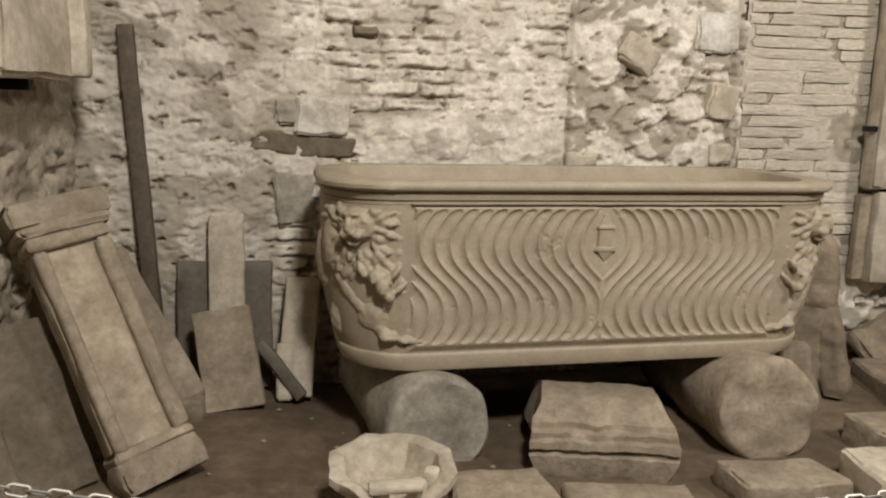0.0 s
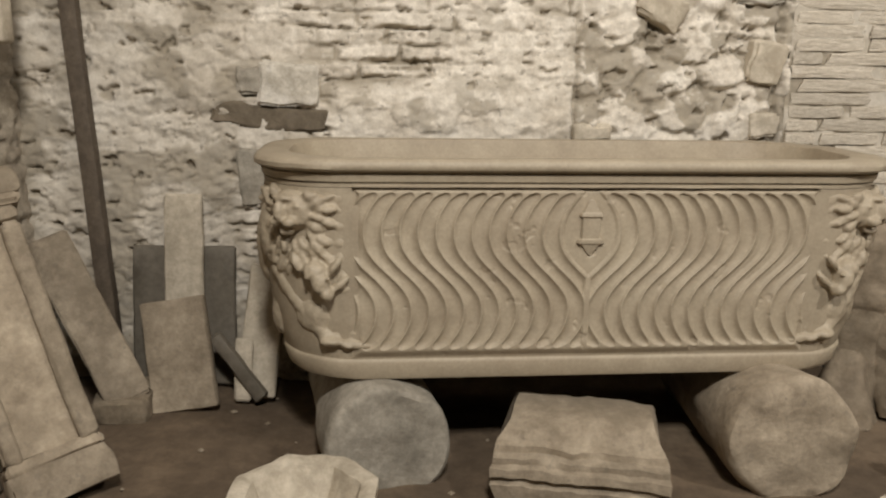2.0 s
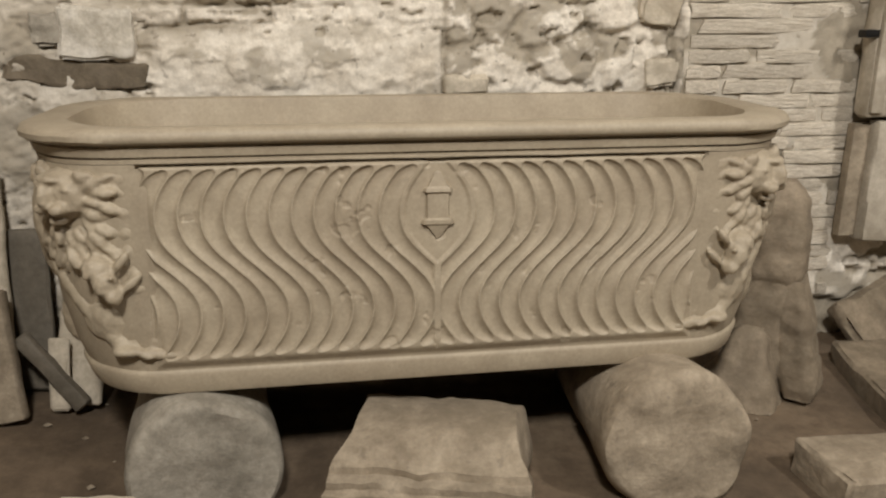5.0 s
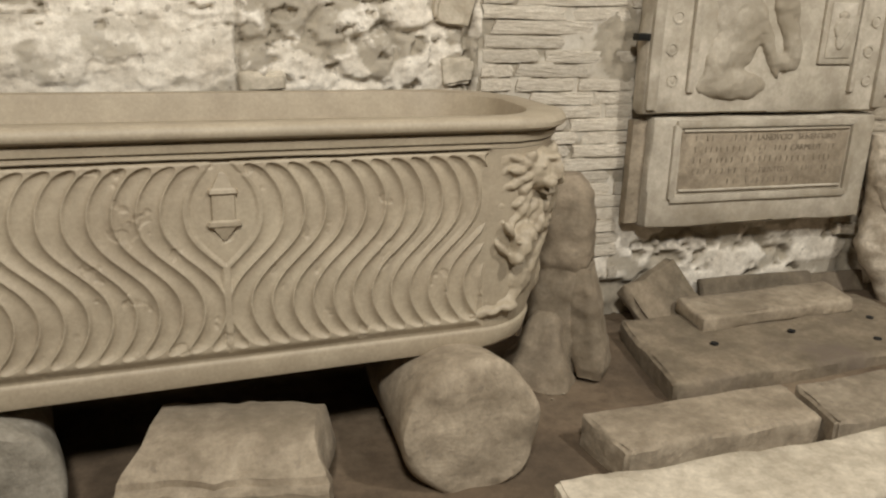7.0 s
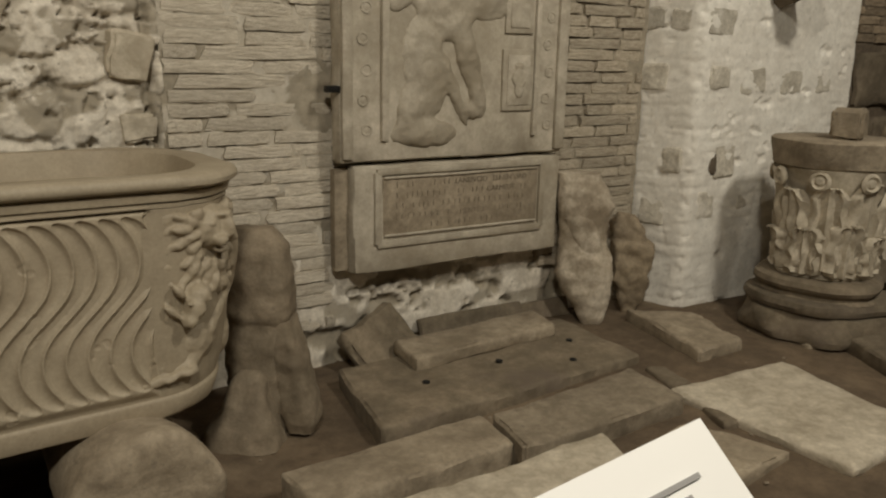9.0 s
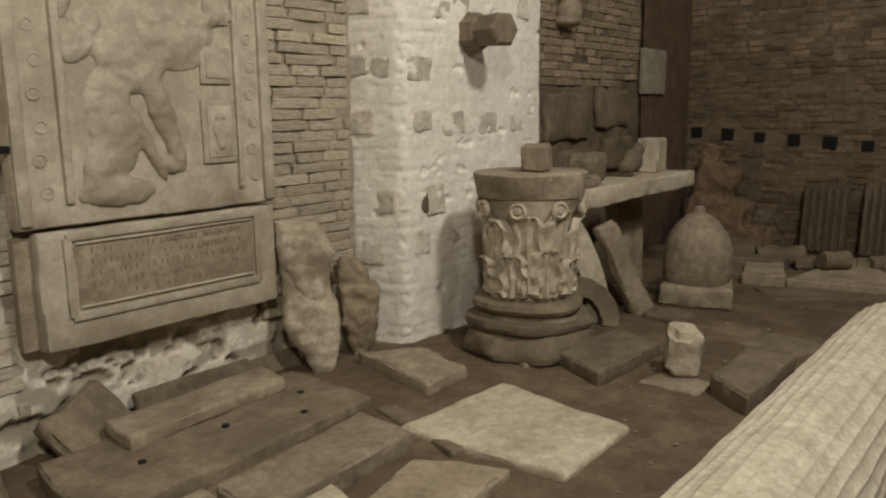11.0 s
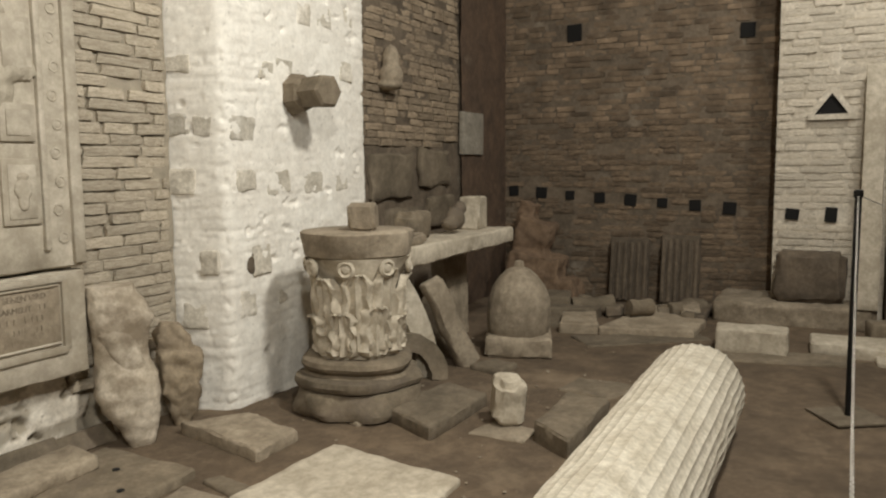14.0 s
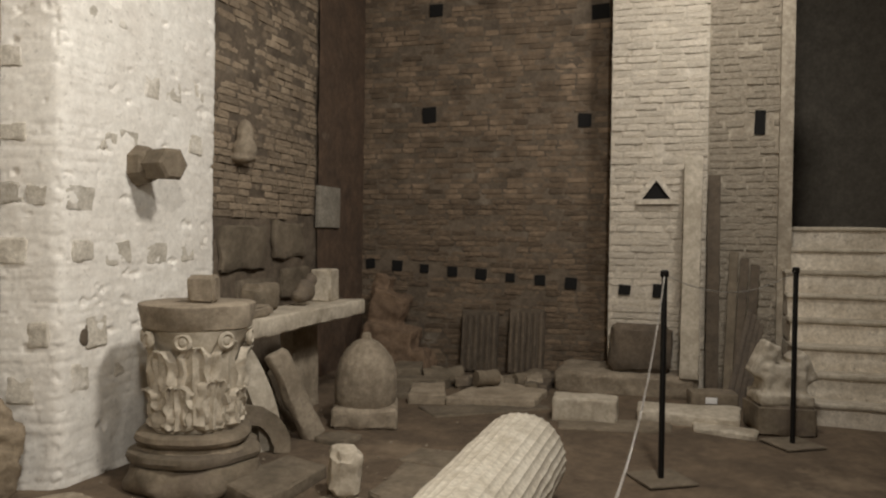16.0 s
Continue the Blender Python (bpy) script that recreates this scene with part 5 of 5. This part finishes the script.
put("dark_stone", mesh_of("dark_stone", rounded((0.34, 0.16, 0.20), 0.04, (7, 4, 6), 0.02, 313, None, 0.05), DUSTY, True), "dark rough stone on the lintel", "stone", "", None, pose(6.30, 3.28, 0.95, 0, 0, 4))
frag = lumps("carved_fragment", [((0, 0, 0.10), (0.10, 0.07, 0.08), (0, 30, 0)), ((0.08, 0, 0.17), (0.05, 0.05, 0.06), (0, 0, 0)), ((-0.09, 0, 0.06), (0.09, 0.06, 0.05), (0, 10, 0))], DUSTY, 0.014, 0.02, 0.08)
frag.matrix_basis = pose(6.88, 3.24, 0.865)
tagged(frag, "dark carved stone fragment on the lintel", "stone fragment")


def arch_piece(m, mat, label, r0=0.30, r1=0.42, a0=10, a1=130, th=0.14):
    v, f, n = [], [], 16
    for i in range(n + 1):
        a = radians(a0 + (a1 - a0) * i / n)
        for r, y in ((r0, 0), (r1, 0), (r1, th), (r0, th)):
            r += 0.012 * noise.noise(Vector((a * 4, r * 9, y * 7)))
            v.append((r * math.cos(a), y, r * math.sin(a)))
    for i in range(n):
        for k in range(4):
            a, b = 4 * i + k, 4 * i + (k + 1) % 4
            f.append((a, b, b + 4, a + 4))
    f += [(3, 2, 1, 0), tuple(4 * n + k for k in range(4))]
    put("arch_fragment", mesh_of("arch_fragment", (v, f), mat, True), label, "stone fragment", "arch fragments", None, m)


arch_piece(pose(5.02, 3.78, 0.02, -6, 0, -43), PALEMARBLE, "tall curved moulding stone leaning under the lintel", 1.13, 1.27, 0, 31, 0.16)
arch_piece(pose(5.70, 3.02, 0.06, -5, 0, -43), DUSTY, "dark curved vault stone leaning under the lintel", 0.17, 0.28, -8, 165, 0.20)
lean_slab("stone_shard", (6.28, 2.82, 0.02), (6.08, 3.02, 0.62), 0.16, 0.09, STONE, "tan broken moulding leaning under the lintel", "stone", "", (0.8, -0.5, 0), 0.02, 0.015, 0.04)
lean_slab("stone_shard", (6.55, 3.02, 0.02), (6.52, 3.20, 0.48), 0.30, 0.12, DUSTY, "dark round-backed stone under the lintel", "stone", "", (1, 0, 0), 0.04, 0.02, 0.06)

dome = empty("domed_stone", "tan dome-shaped stone on a square base", "stone monument", pose(6.80, 2.70, 0.02, 0, 0, 20))
put("base_slab", mesh_of("base_slab", rounded((0.48, 0.46, 0.15), 0.02, (10, 10, 5), 0.012, 321, None, 0.04), STONE, True), "", "", "", dome, pose(0, 0, 0.075))
put("dome", mesh_of("dome", lathe([(0.215, 0.145), (0.225, 0.2), (0.225, 0.30), (0.215, 0.40), (0.19, 0.48), (0.145, 0.55), (0.09, 0.60), (0.04, 0.62), (0.03, 0.66), (0.01, 0.665)], 72, 18, 0.0035, 0.014, 4), STONE, True), "", "", "", dome)

# ---- fluted column lying in front ----
col = Matrix.Translation((3.0, 1.285, 0.25)) @ Vector((1, 0.0, 0.0)).to_track_quat("Z", "Y").to_matrix().to_4x4()
prof = [(0.001, -0.004), (0.15, -0.003), (0.226, 0.0)] + [(0.228 + 0.004 * k / 40, 2.54 * k / 40) for k in range(41)] + [(0.222, 2.552), (0.15, 2.556), (0.001, 2.557)]
put("fluted_column", mesh_of("fluted_column", lathe(prof, 340, 34, 0.0055, 0.009, 2, 3, 0.014), material("column_marble", (0.68, 0.62, 0.51), (0.52, 0.46, 0.36), 9, 0.75, 0.5, 60, (0.36, 0.30, 0.21), 0.36, 0.03), True), "pale fluted marble column lying on the floor", "column", "", None, col)

# ---- barrier posts and chains ----


def post(x, y, h=1.19):
    o = empty("barrier_post", "thin black iron barrier post on a flat base", "barrier post", pose(x, y, gz(x, y)), "barrier posts")
    put("base_plate", mesh_of("base_plate", rounded((0.30, 0.30, 0.012), 0.003, (2, 2, 2), 0, 1), DUSTY), "", "", "", o, pose(0, 0, 0.012, 0, 0, 32))
    put("pole", mesh_of("pole", lathe([(0.017, 0.012), (0.017, h)], 14), IRON, True), "", "", "", o)
    put("cap", mesh_of("cap", lathe([(0.022, h - 0.035), (0.024, h - 0.03), (0.024, h), (0.016, h + 0.006)], 14), IRON, True), "", "", "", o)
    return (x, y, gz(x, y) + h - 0.02)


LINK_V, LINK_F = [], []
for i in range(14):
    a = 2 * math.pi * i / 14
    cx, cz = math.cos(a), math.sin(a)
    for j in range(6):
        b = 2 * math.pi * j / 6
        rr = 0.0046 + 0.0013 * math.cos(b)
        LINK_V.append(Vector((rr * cx, 0.0013 * math.sin(b), rr * cz + (0.0048 if cz > 0 else -0.0048))))
for i in range(14):
    for j in range(6):
        LINK_F.append((i * 6 + j, i * 6 + (j + 1) % 6, ((i + 1) % 14) * 6 + (j + 1) % 6, ((i + 1) % 14) * 6 + j))


def chain(p, q, sag, label):
    p, q = Vector(p), Vector(q)
    n = int((q - p).length * 1.06 / 0.0165)
    v, f = [], []
    at = lambda t: p.lerp(q, t) - Vector((0, 0, sag * 4 * t * (1 - t)))
    for k in range(n):
        c = at((k + 0.5) / n)
        d = (at((k + 1) / n) - at(k / n)).normalized()
        m = Matrix.Translation(c) @ d.to_track_quat("Z", "Y").to_matrix().to_4x4() @ pose(0, 0, 0, 0, 0, 45 + 90 * (k % 2))
        o = len(v)
        v += [tuple(m @ w) for w in LINK_V]
        f += [tuple(o + i for i in w) for w in LINK_F]
    put("barrier_chain", mesh_of("barrier_chain", (v, f), STEEL, True), label, "chain", "barrier chains")


A, B, C, D = post(-0.66, 0.75), post(1.36, 0.70), post(6.11, 0.597), post(7.20, -0.22)
chain(A, B, 0.205, "pale steel link chain hanging between barrier posts")
chain(B, C, 0.46, "pale steel link chain sagging to the far post")
chain(C, D, 0.12, "pale steel link chain between the far posts")

# ---- information panel ----
sign = empty("information_panel", "white printed information panel on a slanted stand", "sign", pose(1.786, 1.03, 1.191))
TILTED = pose(0, 0, 0, 0, -7, 0) @ pose(0, 0, 0, 42, 0, 0)
put("board", mesh_of("board", rounded((0.30, 0.21, 0.008), 0.002, (2, 2, 2), 0, 1), PAPER), "", "", "", sign, TILTED @ pose(-0.15, -0.105, 0))
put("stand", mesh_of("stand", lathe([(0.02, -1.17 + 0.0), (0.02, -0.08)], 14), IRON), "", "", "", sign, pose(-0.15, -0.09, 0))
put("foot", mesh_of("foot", lathe([(0.14, -1.19), (0.14, -1.18), (0.02, -1.16)], 24), IRON), "", "", "", sign, pose(-0.15, -0.09, 0))
for k in range(12):
    w = (0.062, 0.055, 0.07, 0.10, 0.11, 0.10, 0.11, 0.09, 0.10, 0.11, 0.10, 0.06)[k]
    put("text_line", mesh_of("text_line", rounded((w, 0.0028, 0.001), 0.0003, (1, 1, 1), 0, 1), INK), "", "", "", sign, TILTED @ pose((-0.021, -0.031)[k % 2] - w / 2, -0.0225 - 0.0068 * k, 0.0047))

# ---- far end ----
G3 = "broken pieces along the far wall"
stump = lumps("stone_stump", [((0, 0, 0.25), (0.18, 0.26, 0.25), (8, 0, 0), 1), ((0.05, 0.06, 0.55), (0.13, 0.17, 0.28), (16, 0, 0), 1), ((0.1, 0.14, 0.82), (0.08, 0.10, 0.18), (16, 0, 0), 1), ((-0.05, -0.25, 0.12), (0.16, 0.2, 0.12), (-14, 0, 0), 1)], material("reddish_core", (0.24, 0.16, 0.10), (0.15, 0.10, 0.065), 6, 0.95, 0.6, 50, None, 0.4, 0.05), 0.02, 0.09, 0.18, 4)
stump.matrix_basis = pose(8.85, 3.30, 0.0)
tagged(stump, "reddish brown broken masonry stump in the corner", "stone")
for yy, w, hh in ((2.46, 0.38, 0.62), (1.98, 0.36, 0.66)):
    o = empty("fluted_fragment", "dark fluted pilaster fragment leaning on the wall", "stone fragment", pose(9.12, yy, 0.03, 0, 8, 0), G3)
    put("slab", mesh_of("slab", rounded((0.07, w, hh), 0.012, (3, 8, 10), 0.006, int(yy * 100), None, 0.03), DARKSTONE, True), "", "", "", o, pose(0, 0, hh / 2))
    for k in range(6):
        put("rib", mesh_of("rib", rounded((0.03, 0.035, hh - 0.06), 0.010, (3, 3, 8), 0.003, k), DARKSTONE, True), "", "", "", o, pose(-0.045, -w / 2 + w * (k + 0.5) / 6, hh / 2 - 0.01))
for p, q, r in (((8.25, 2.75, 0.10), (8.42, 2.42, 0.12), 0.085), ((8.45, 1.95, 0.09), (8.75, 1.70, 0.09), 0.07), ((8.05, 2.2, 0.165), (8.2, 2.05, 0.165), 0.07), ((8.4, 2.30, 0.09), (8.46, 2.10, 0.09), 0.07)):
    a, b = Vector(p), Vector(q)
    put("shaft_fragment", mesh_of("shaft_fragment", lathe([(r * 0.9, 0), (r, 0.02), (r * 0.98, (b - a).length * 0.5), (r, (b - a).length - 0.02), (r * 0.9, (b - a).length)], 28, 0, 0, 0.02, r * 100), DUSTY, True), "short broken column shaft on the floor", "stone fragment", G3, None,
        Matrix.Translation(a) @ (b - a).to_track_quat("Z", "Y").to_matrix().to_4x4())
rng = random.Random(5)
for k in range(16):
    s = rng.uniform(0.07, 0.16)
    xx, yy = rng.uniform(8.2, 9.0), rng.uniform(1.75, 3.1)
    put("rubble_stone", mesh_of("rubble_stone", rounded((s * 1.5, s, s * 0.8), 0.02, (4, 4, 4), 0.015, 400 + k, None, 0.04), rng.choice((DUSTY, STONE)), True), "loose broken stone near the far wall", "stone", G3, None, pose(xx, yy, 0.02 + s * 0.4, rng.uniform(-8, 8), rng.uniform(-8, 8), rng.uniform(0, 180)))
lean_slab("tall_slab", (8.48, 0.44, 0.20), (8.78, 0.43, 2.14), 0.155, 0.06, PALEMARBLE, "tall narrow grey marble slab leaning on the pillar", "slab", "", (0, -1, 0), 0.006, 0.004, 0.01)
lean_slab("tall_slab", (8.60, 0.25, 0.10), (8.92, 0.25, 1.98), 0.11, 0.06, DARKSTONE, "tall dark slab leaning beside the pale one", "slab", "", (0, -1, 0), 0.006, 0.004, 0.01)
for k, yy in enumerate((0.13, 0.04, -0.05)):
    lean_slab("board", (8.55, yy + 0.02 * k, 0.03), (8.95, yy - 0.06, 1.30 - 0.06 * k), 0.075, 0.03, DARKSTONE if k else DUSTY, "thin dark board leaning on the tan wall", "board", "boards leaning on the wall", (0, -1, 0), 0.004, 0.003, 0.01)
for k in range(4):
    lean_slab("plank", (8.30, 0.14 - 0.05 * k, 0.03), (8.75, -0.06 - 0.03 * k, 0.80 - 0.04 * k), 0.045, 0.025, WOOD, "dark wooden plank leaning askew", "plank", "planks", (0, -1, 0), 0.004, 0.003, 0.0)
put("stone_box", mesh_of("stone_box", rounded((0.24, 0.36, 0.16), 0.02, (5, 7, 4), 0.01, 341), DUSTY, True), "dark low stone block by the tall slabs", "stone block", "", None, pose(8.15, 0.26, 0.10, 0, 0, 8))
put("white_tag", mesh_of("white_tag", rounded((0.01, 0.09, 0.05), 0.003, (2, 2, 2), 0, 1), PAPER), "small white tag on a dark block", "tag", "", None, pose(8.022, 0.27, 0.125, 0, 0, 8))
fc = empty("capital_fragment", "pale broken capital standing on a block by the stairs", "capital", pose(7.62, -0.18, 0.02, 0, 0, 12))
put("block", mesh_of("block", rounded((0.40, 0.40, 0.22), 0.02, (7, 7, 5), 0.012, 351, None, 0.04), DUSTY, True), "", "", "", fc, pose(0, 0, 0.11))
k = lumps("carving", [((0, 0, 0.32), (0.13, 0.15, 0.11), (0, 0, 0), 1), ((0.0, 0.12, 0.52), (0.10, 0.06, 0.13), (24, 0, 0), 1), ((0.0, -0.14, 0.47), (0.10, 0.06, 0.11), (-28, 0, 0), 1), ((0, 0, 0.44), (0.12, 0.14, 0.05), (0, 0, 0), 1), ((0, 0, 0.25), (0.17, 0.19, 0.04), (0, 0, 0), 1)], PALEMARBLE, 0.013, 0.03, 0.07, 10)
k.parent = fc
stairs = empty("staircase", "flight of pale stone steps up to a dark opening", "staircase", pose(7.87, -0.34, 0.0))
for k in range(8):
    put("riser", mesh_of("riser", rounded((1.75 - 0.19 * k, 2.9, 0.165), 0.01, (4, 12, 3), 0.006, 360 + k), LIMEBRICK, True), "", "", "", stairs, pose(0.19 * k + (1.75 - 0.19 * k) / 2, -1.45, 0.19 * k + 0.0825))
    put("tread", mesh_of("tread", rounded((0.30, 2.92, 0.034), 0.008, (4, 16, 3), 0.004, 370 + k, None, 0.02), PALEMARBLE, True), "", "", "", stairs, pose(0.19 * k + 0.13, -1.45, 0.19 * k + 0.177))
structure("opening_jamb", (8.98, -0.40, 0.0), (9.08, -0.29, 3.6), MORTAR, "tan brick jamb of the dark opening")

# ---- wall pieces: niche wall, holes, bricks ----
for x0, x1, z0, z1 in ((6.66, 7.34, 1.10, 1.46), (7.46, 8.02, 1.18, 1.50), (6.9, 7.5, 0.82, 1.02), (7.6, 8.1, 0.84, 1.10)):
    put("tuff_block", mesh_of("tuff_block", rounded((x1 - x0, 0.06, z1 - z0), 0.02, (8, 4, 6), 0.03, int(x0 * 100), None, 0.03), DUSTY, True), "", "", "", wall_niche, pose((x0 + x1) / 2, 3.852, (z0 + z1) / 2))
put("marble_plaque", mesh_of("marble_plaque", rounded((0.46, 0.05, 0.40), 0.01, (5, 3, 5), 0.004, 381), GRANITE, True), "grey marble plaque", "", "", wall_niche, pose(8.46, 3.82, 1.66))
cone = lumps("bracket_stone", [((0, 0, 0.0), (0.09, 0.10, 0.10), (0, 0, 0)), ((0, 0, 0.12), (0.06, 0.07, 0.12), (0, 0, 0)), ((0, 0.02, -0.07), (0.10, 0.11, 0.04), (0, 0, 0))], STONE, 0.014, 0.01, 0.06)
cone.matrix_basis = pose(6.90, 3.79, 2.05)
cone.parent = wall_niche
SQ = [(3.727 - 0.308 * k, 1.094 - 0.022 * k) for k in range(8)]
BIG = [(3.08, 2.66), (1.46, 2.56), (3.02, 3.75), (1.32, 3.62)]


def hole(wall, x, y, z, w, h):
    # a thin black plate on the wall paints the shade of a square hole
    put("square_hole_shade", mesh_of("square_hole_shade", rounded((0.02, w, h), 0.004, (1, 3, 3), 0.004, int(y * 50)), HOLESHADE), "", "", "", wall, pose(x, y, z, (y * 97) % 9 - 4, 0, 0) @ Matrix.Diagonal((1, 0.85 + (y * 53) % 0.35, 0.85 + (y * 71) % 0.4, 1)))


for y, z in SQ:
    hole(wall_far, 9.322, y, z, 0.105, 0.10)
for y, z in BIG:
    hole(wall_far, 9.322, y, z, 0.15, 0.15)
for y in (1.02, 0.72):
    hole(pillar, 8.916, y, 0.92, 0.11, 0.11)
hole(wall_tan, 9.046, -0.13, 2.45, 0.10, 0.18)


def near_far(u, z, half):
    y = 3.85 - u
    return any(abs(y - a) < 0.05 + half and abs(z - b) < 0.06 for a, b in SQ) or any(abs(y - a) < 0.075 + half and abs(z - b) < 0.085 for a, b in BIG)


def near_pillar(u, z, half):
    y = 1.17 - u
    return any(abs(y - a) < 0.055 + half and abs(z - 0.92) < 0.07 for a in (1.02, 0.72)) or (abs(y - 0.747) < 0.05 + half * 0.8 and 1.74 < z < 1.92)


# flat black triangle on the pillar, painted as the shade of its niche
niche = bmesh.new()
tv = [niche.verts.new(p) for p in ((8.910, 0.90, 1.745), (8.910, 0.60, 1.745), (8.910, 0.75, 1.945), (8.914, 0.90, 1.745), (8.914, 0.60, 1.745), (8.914, 0.75, 1.945))]
for q in ((0, 1, 2), (5, 4, 3), (0, 3, 4, 1), (1, 4, 5, 2), (2, 5, 3, 0)):
    niche.faces.new([tv[i] for i in q])
nm = bpy.data.meshes.new("triangle_niche_shade")
niche.to_mesh(nm)
niche.free()
nm.materials.append(HOLESHADE)
put("triangle_niche_shade", nm, "black plate painted as the shade in the triangular niche", "", "", pillar)
for y0, z0, y1, z1 in ((0.92, 1.74, 0.75, 1.965), (0.58, 1.74, 0.75, 1.965), (0.93, 1.735, 0.57, 1.735)):
    a, b = Vector((8.895, y0, z0)), Vector((8.895, y1, z1))
    o = put("niche_brick", mesh_of("niche_brick", rounded((0.05, 0.028, (b - a).length), 0.006, (1, 1, 3), 0.003, 4), LIMEBRICK, True), "", "", "", pillar, Matrix.Translation((a + b) / 2) @ (b - a).to_track_quat("Z", "Y").to_matrix().to_4x4() @ pose(0, 0, 0, 0, 0, 90))

bricks(wall_back, (2.20, 3.915), (2.90, 3.915), 0.16, 2.55, 0.056, 0.42, LIMEBRICK, 0.012, lambda u, z, h: ((u - 0.635) / 0.14) ** 2 + ((z - 1.19) / 0.15) ** 2 < 1, 1)
bricks(wall_back, (4.05, 3.915), (4.72, 3.915), 0.30, 2.55, 0.056, 0.30, DULLBRICK, 0.024, None, 2)
bricks(pillar, (8.925, 1.17), (8.925, 0.305), 0.22, 4.3, 0.062, 0.24, LIMEBRICK, 0.018, near_pillar, 3)
bricks(wall_tan, (9.055, 0.30), (9.055, -0.30), 0.0, 4.3, 0.062, 0.23, MORTAR, 0.02, lambda u, z, h: abs(u - 0.43) < 0.06 + h and abs(z - 2.45) < 0.1, 4)
bricks(wall_far, (9.335, 3.85), (9.335, 1.17), 0.0, 4.5, 0.054, 0.22, DARKBRICK, 0.022, near_far, 5, 1.75)
bricks(wall_niche, (6.22, 3.87), (8.27, 3.87), 1.52, 4.5, 0.058, 0.24, TANBRICK, 0.022, None, 6, 2.6)

for q, z1, mt in (([(7.75, 3.25), (7.8, 2.95), (8.3, 3.0), (8.2, 3.3)], 0.12, DARKSTONE), ([(8.05, 3.05), (8.2, 2.75), (8.55, 2.85), (8.5, 3.1)], 0.20, DUSTY), ([(8.25, 1.75), (8.3, 1.62), (8.9, 1.64), (8.9, 1.78)], 0.10, DARKSTONE), ([(7.65, 2.80), (7.72, 2.66), (8.1, 2.72), (8.05, 2.86)], 0.07, DUSTY)):
    flat_slab("stone_slab", q, 0.0, z1, mt, "dark broken slab near the far wall", "slab", G1)
rng = random.Random(77)
pv, pf = [], []
for k in range(240):
    x, y = rng.uniform(-0.7, 7.5), rng.uniform(1.3, 3.7)
    r = rng.uniform(0.004, 0.014)
    o = len(pv)
    pv += [(x + r * a * rng.uniform(0.7, 1.3), y + r * b * rng.uniform(0.7, 1.3), gz(x, y) + 0.004 + r * 0.6 * c) for a, b, c in ((1, 0, 0), (-1, 0, 0), (0, 1, 0), (0, -1, 0), (0, 0, 1), (0, 0, -1))]
    pf += [(o + a, o + b, o + c) for a, b, c in ((0, 2, 4), (2, 1, 4), (1, 3, 4), (3, 0, 4), (2, 0, 5), (1, 2, 5), (3, 1, 5), (0, 3, 5))]
peb = put("pebbles", mesh_of("pebbles", (pv, pf), STONE), "loose stone crumbs scattered over the dirt", "pebbles")
peb["kind"] = "stuff"
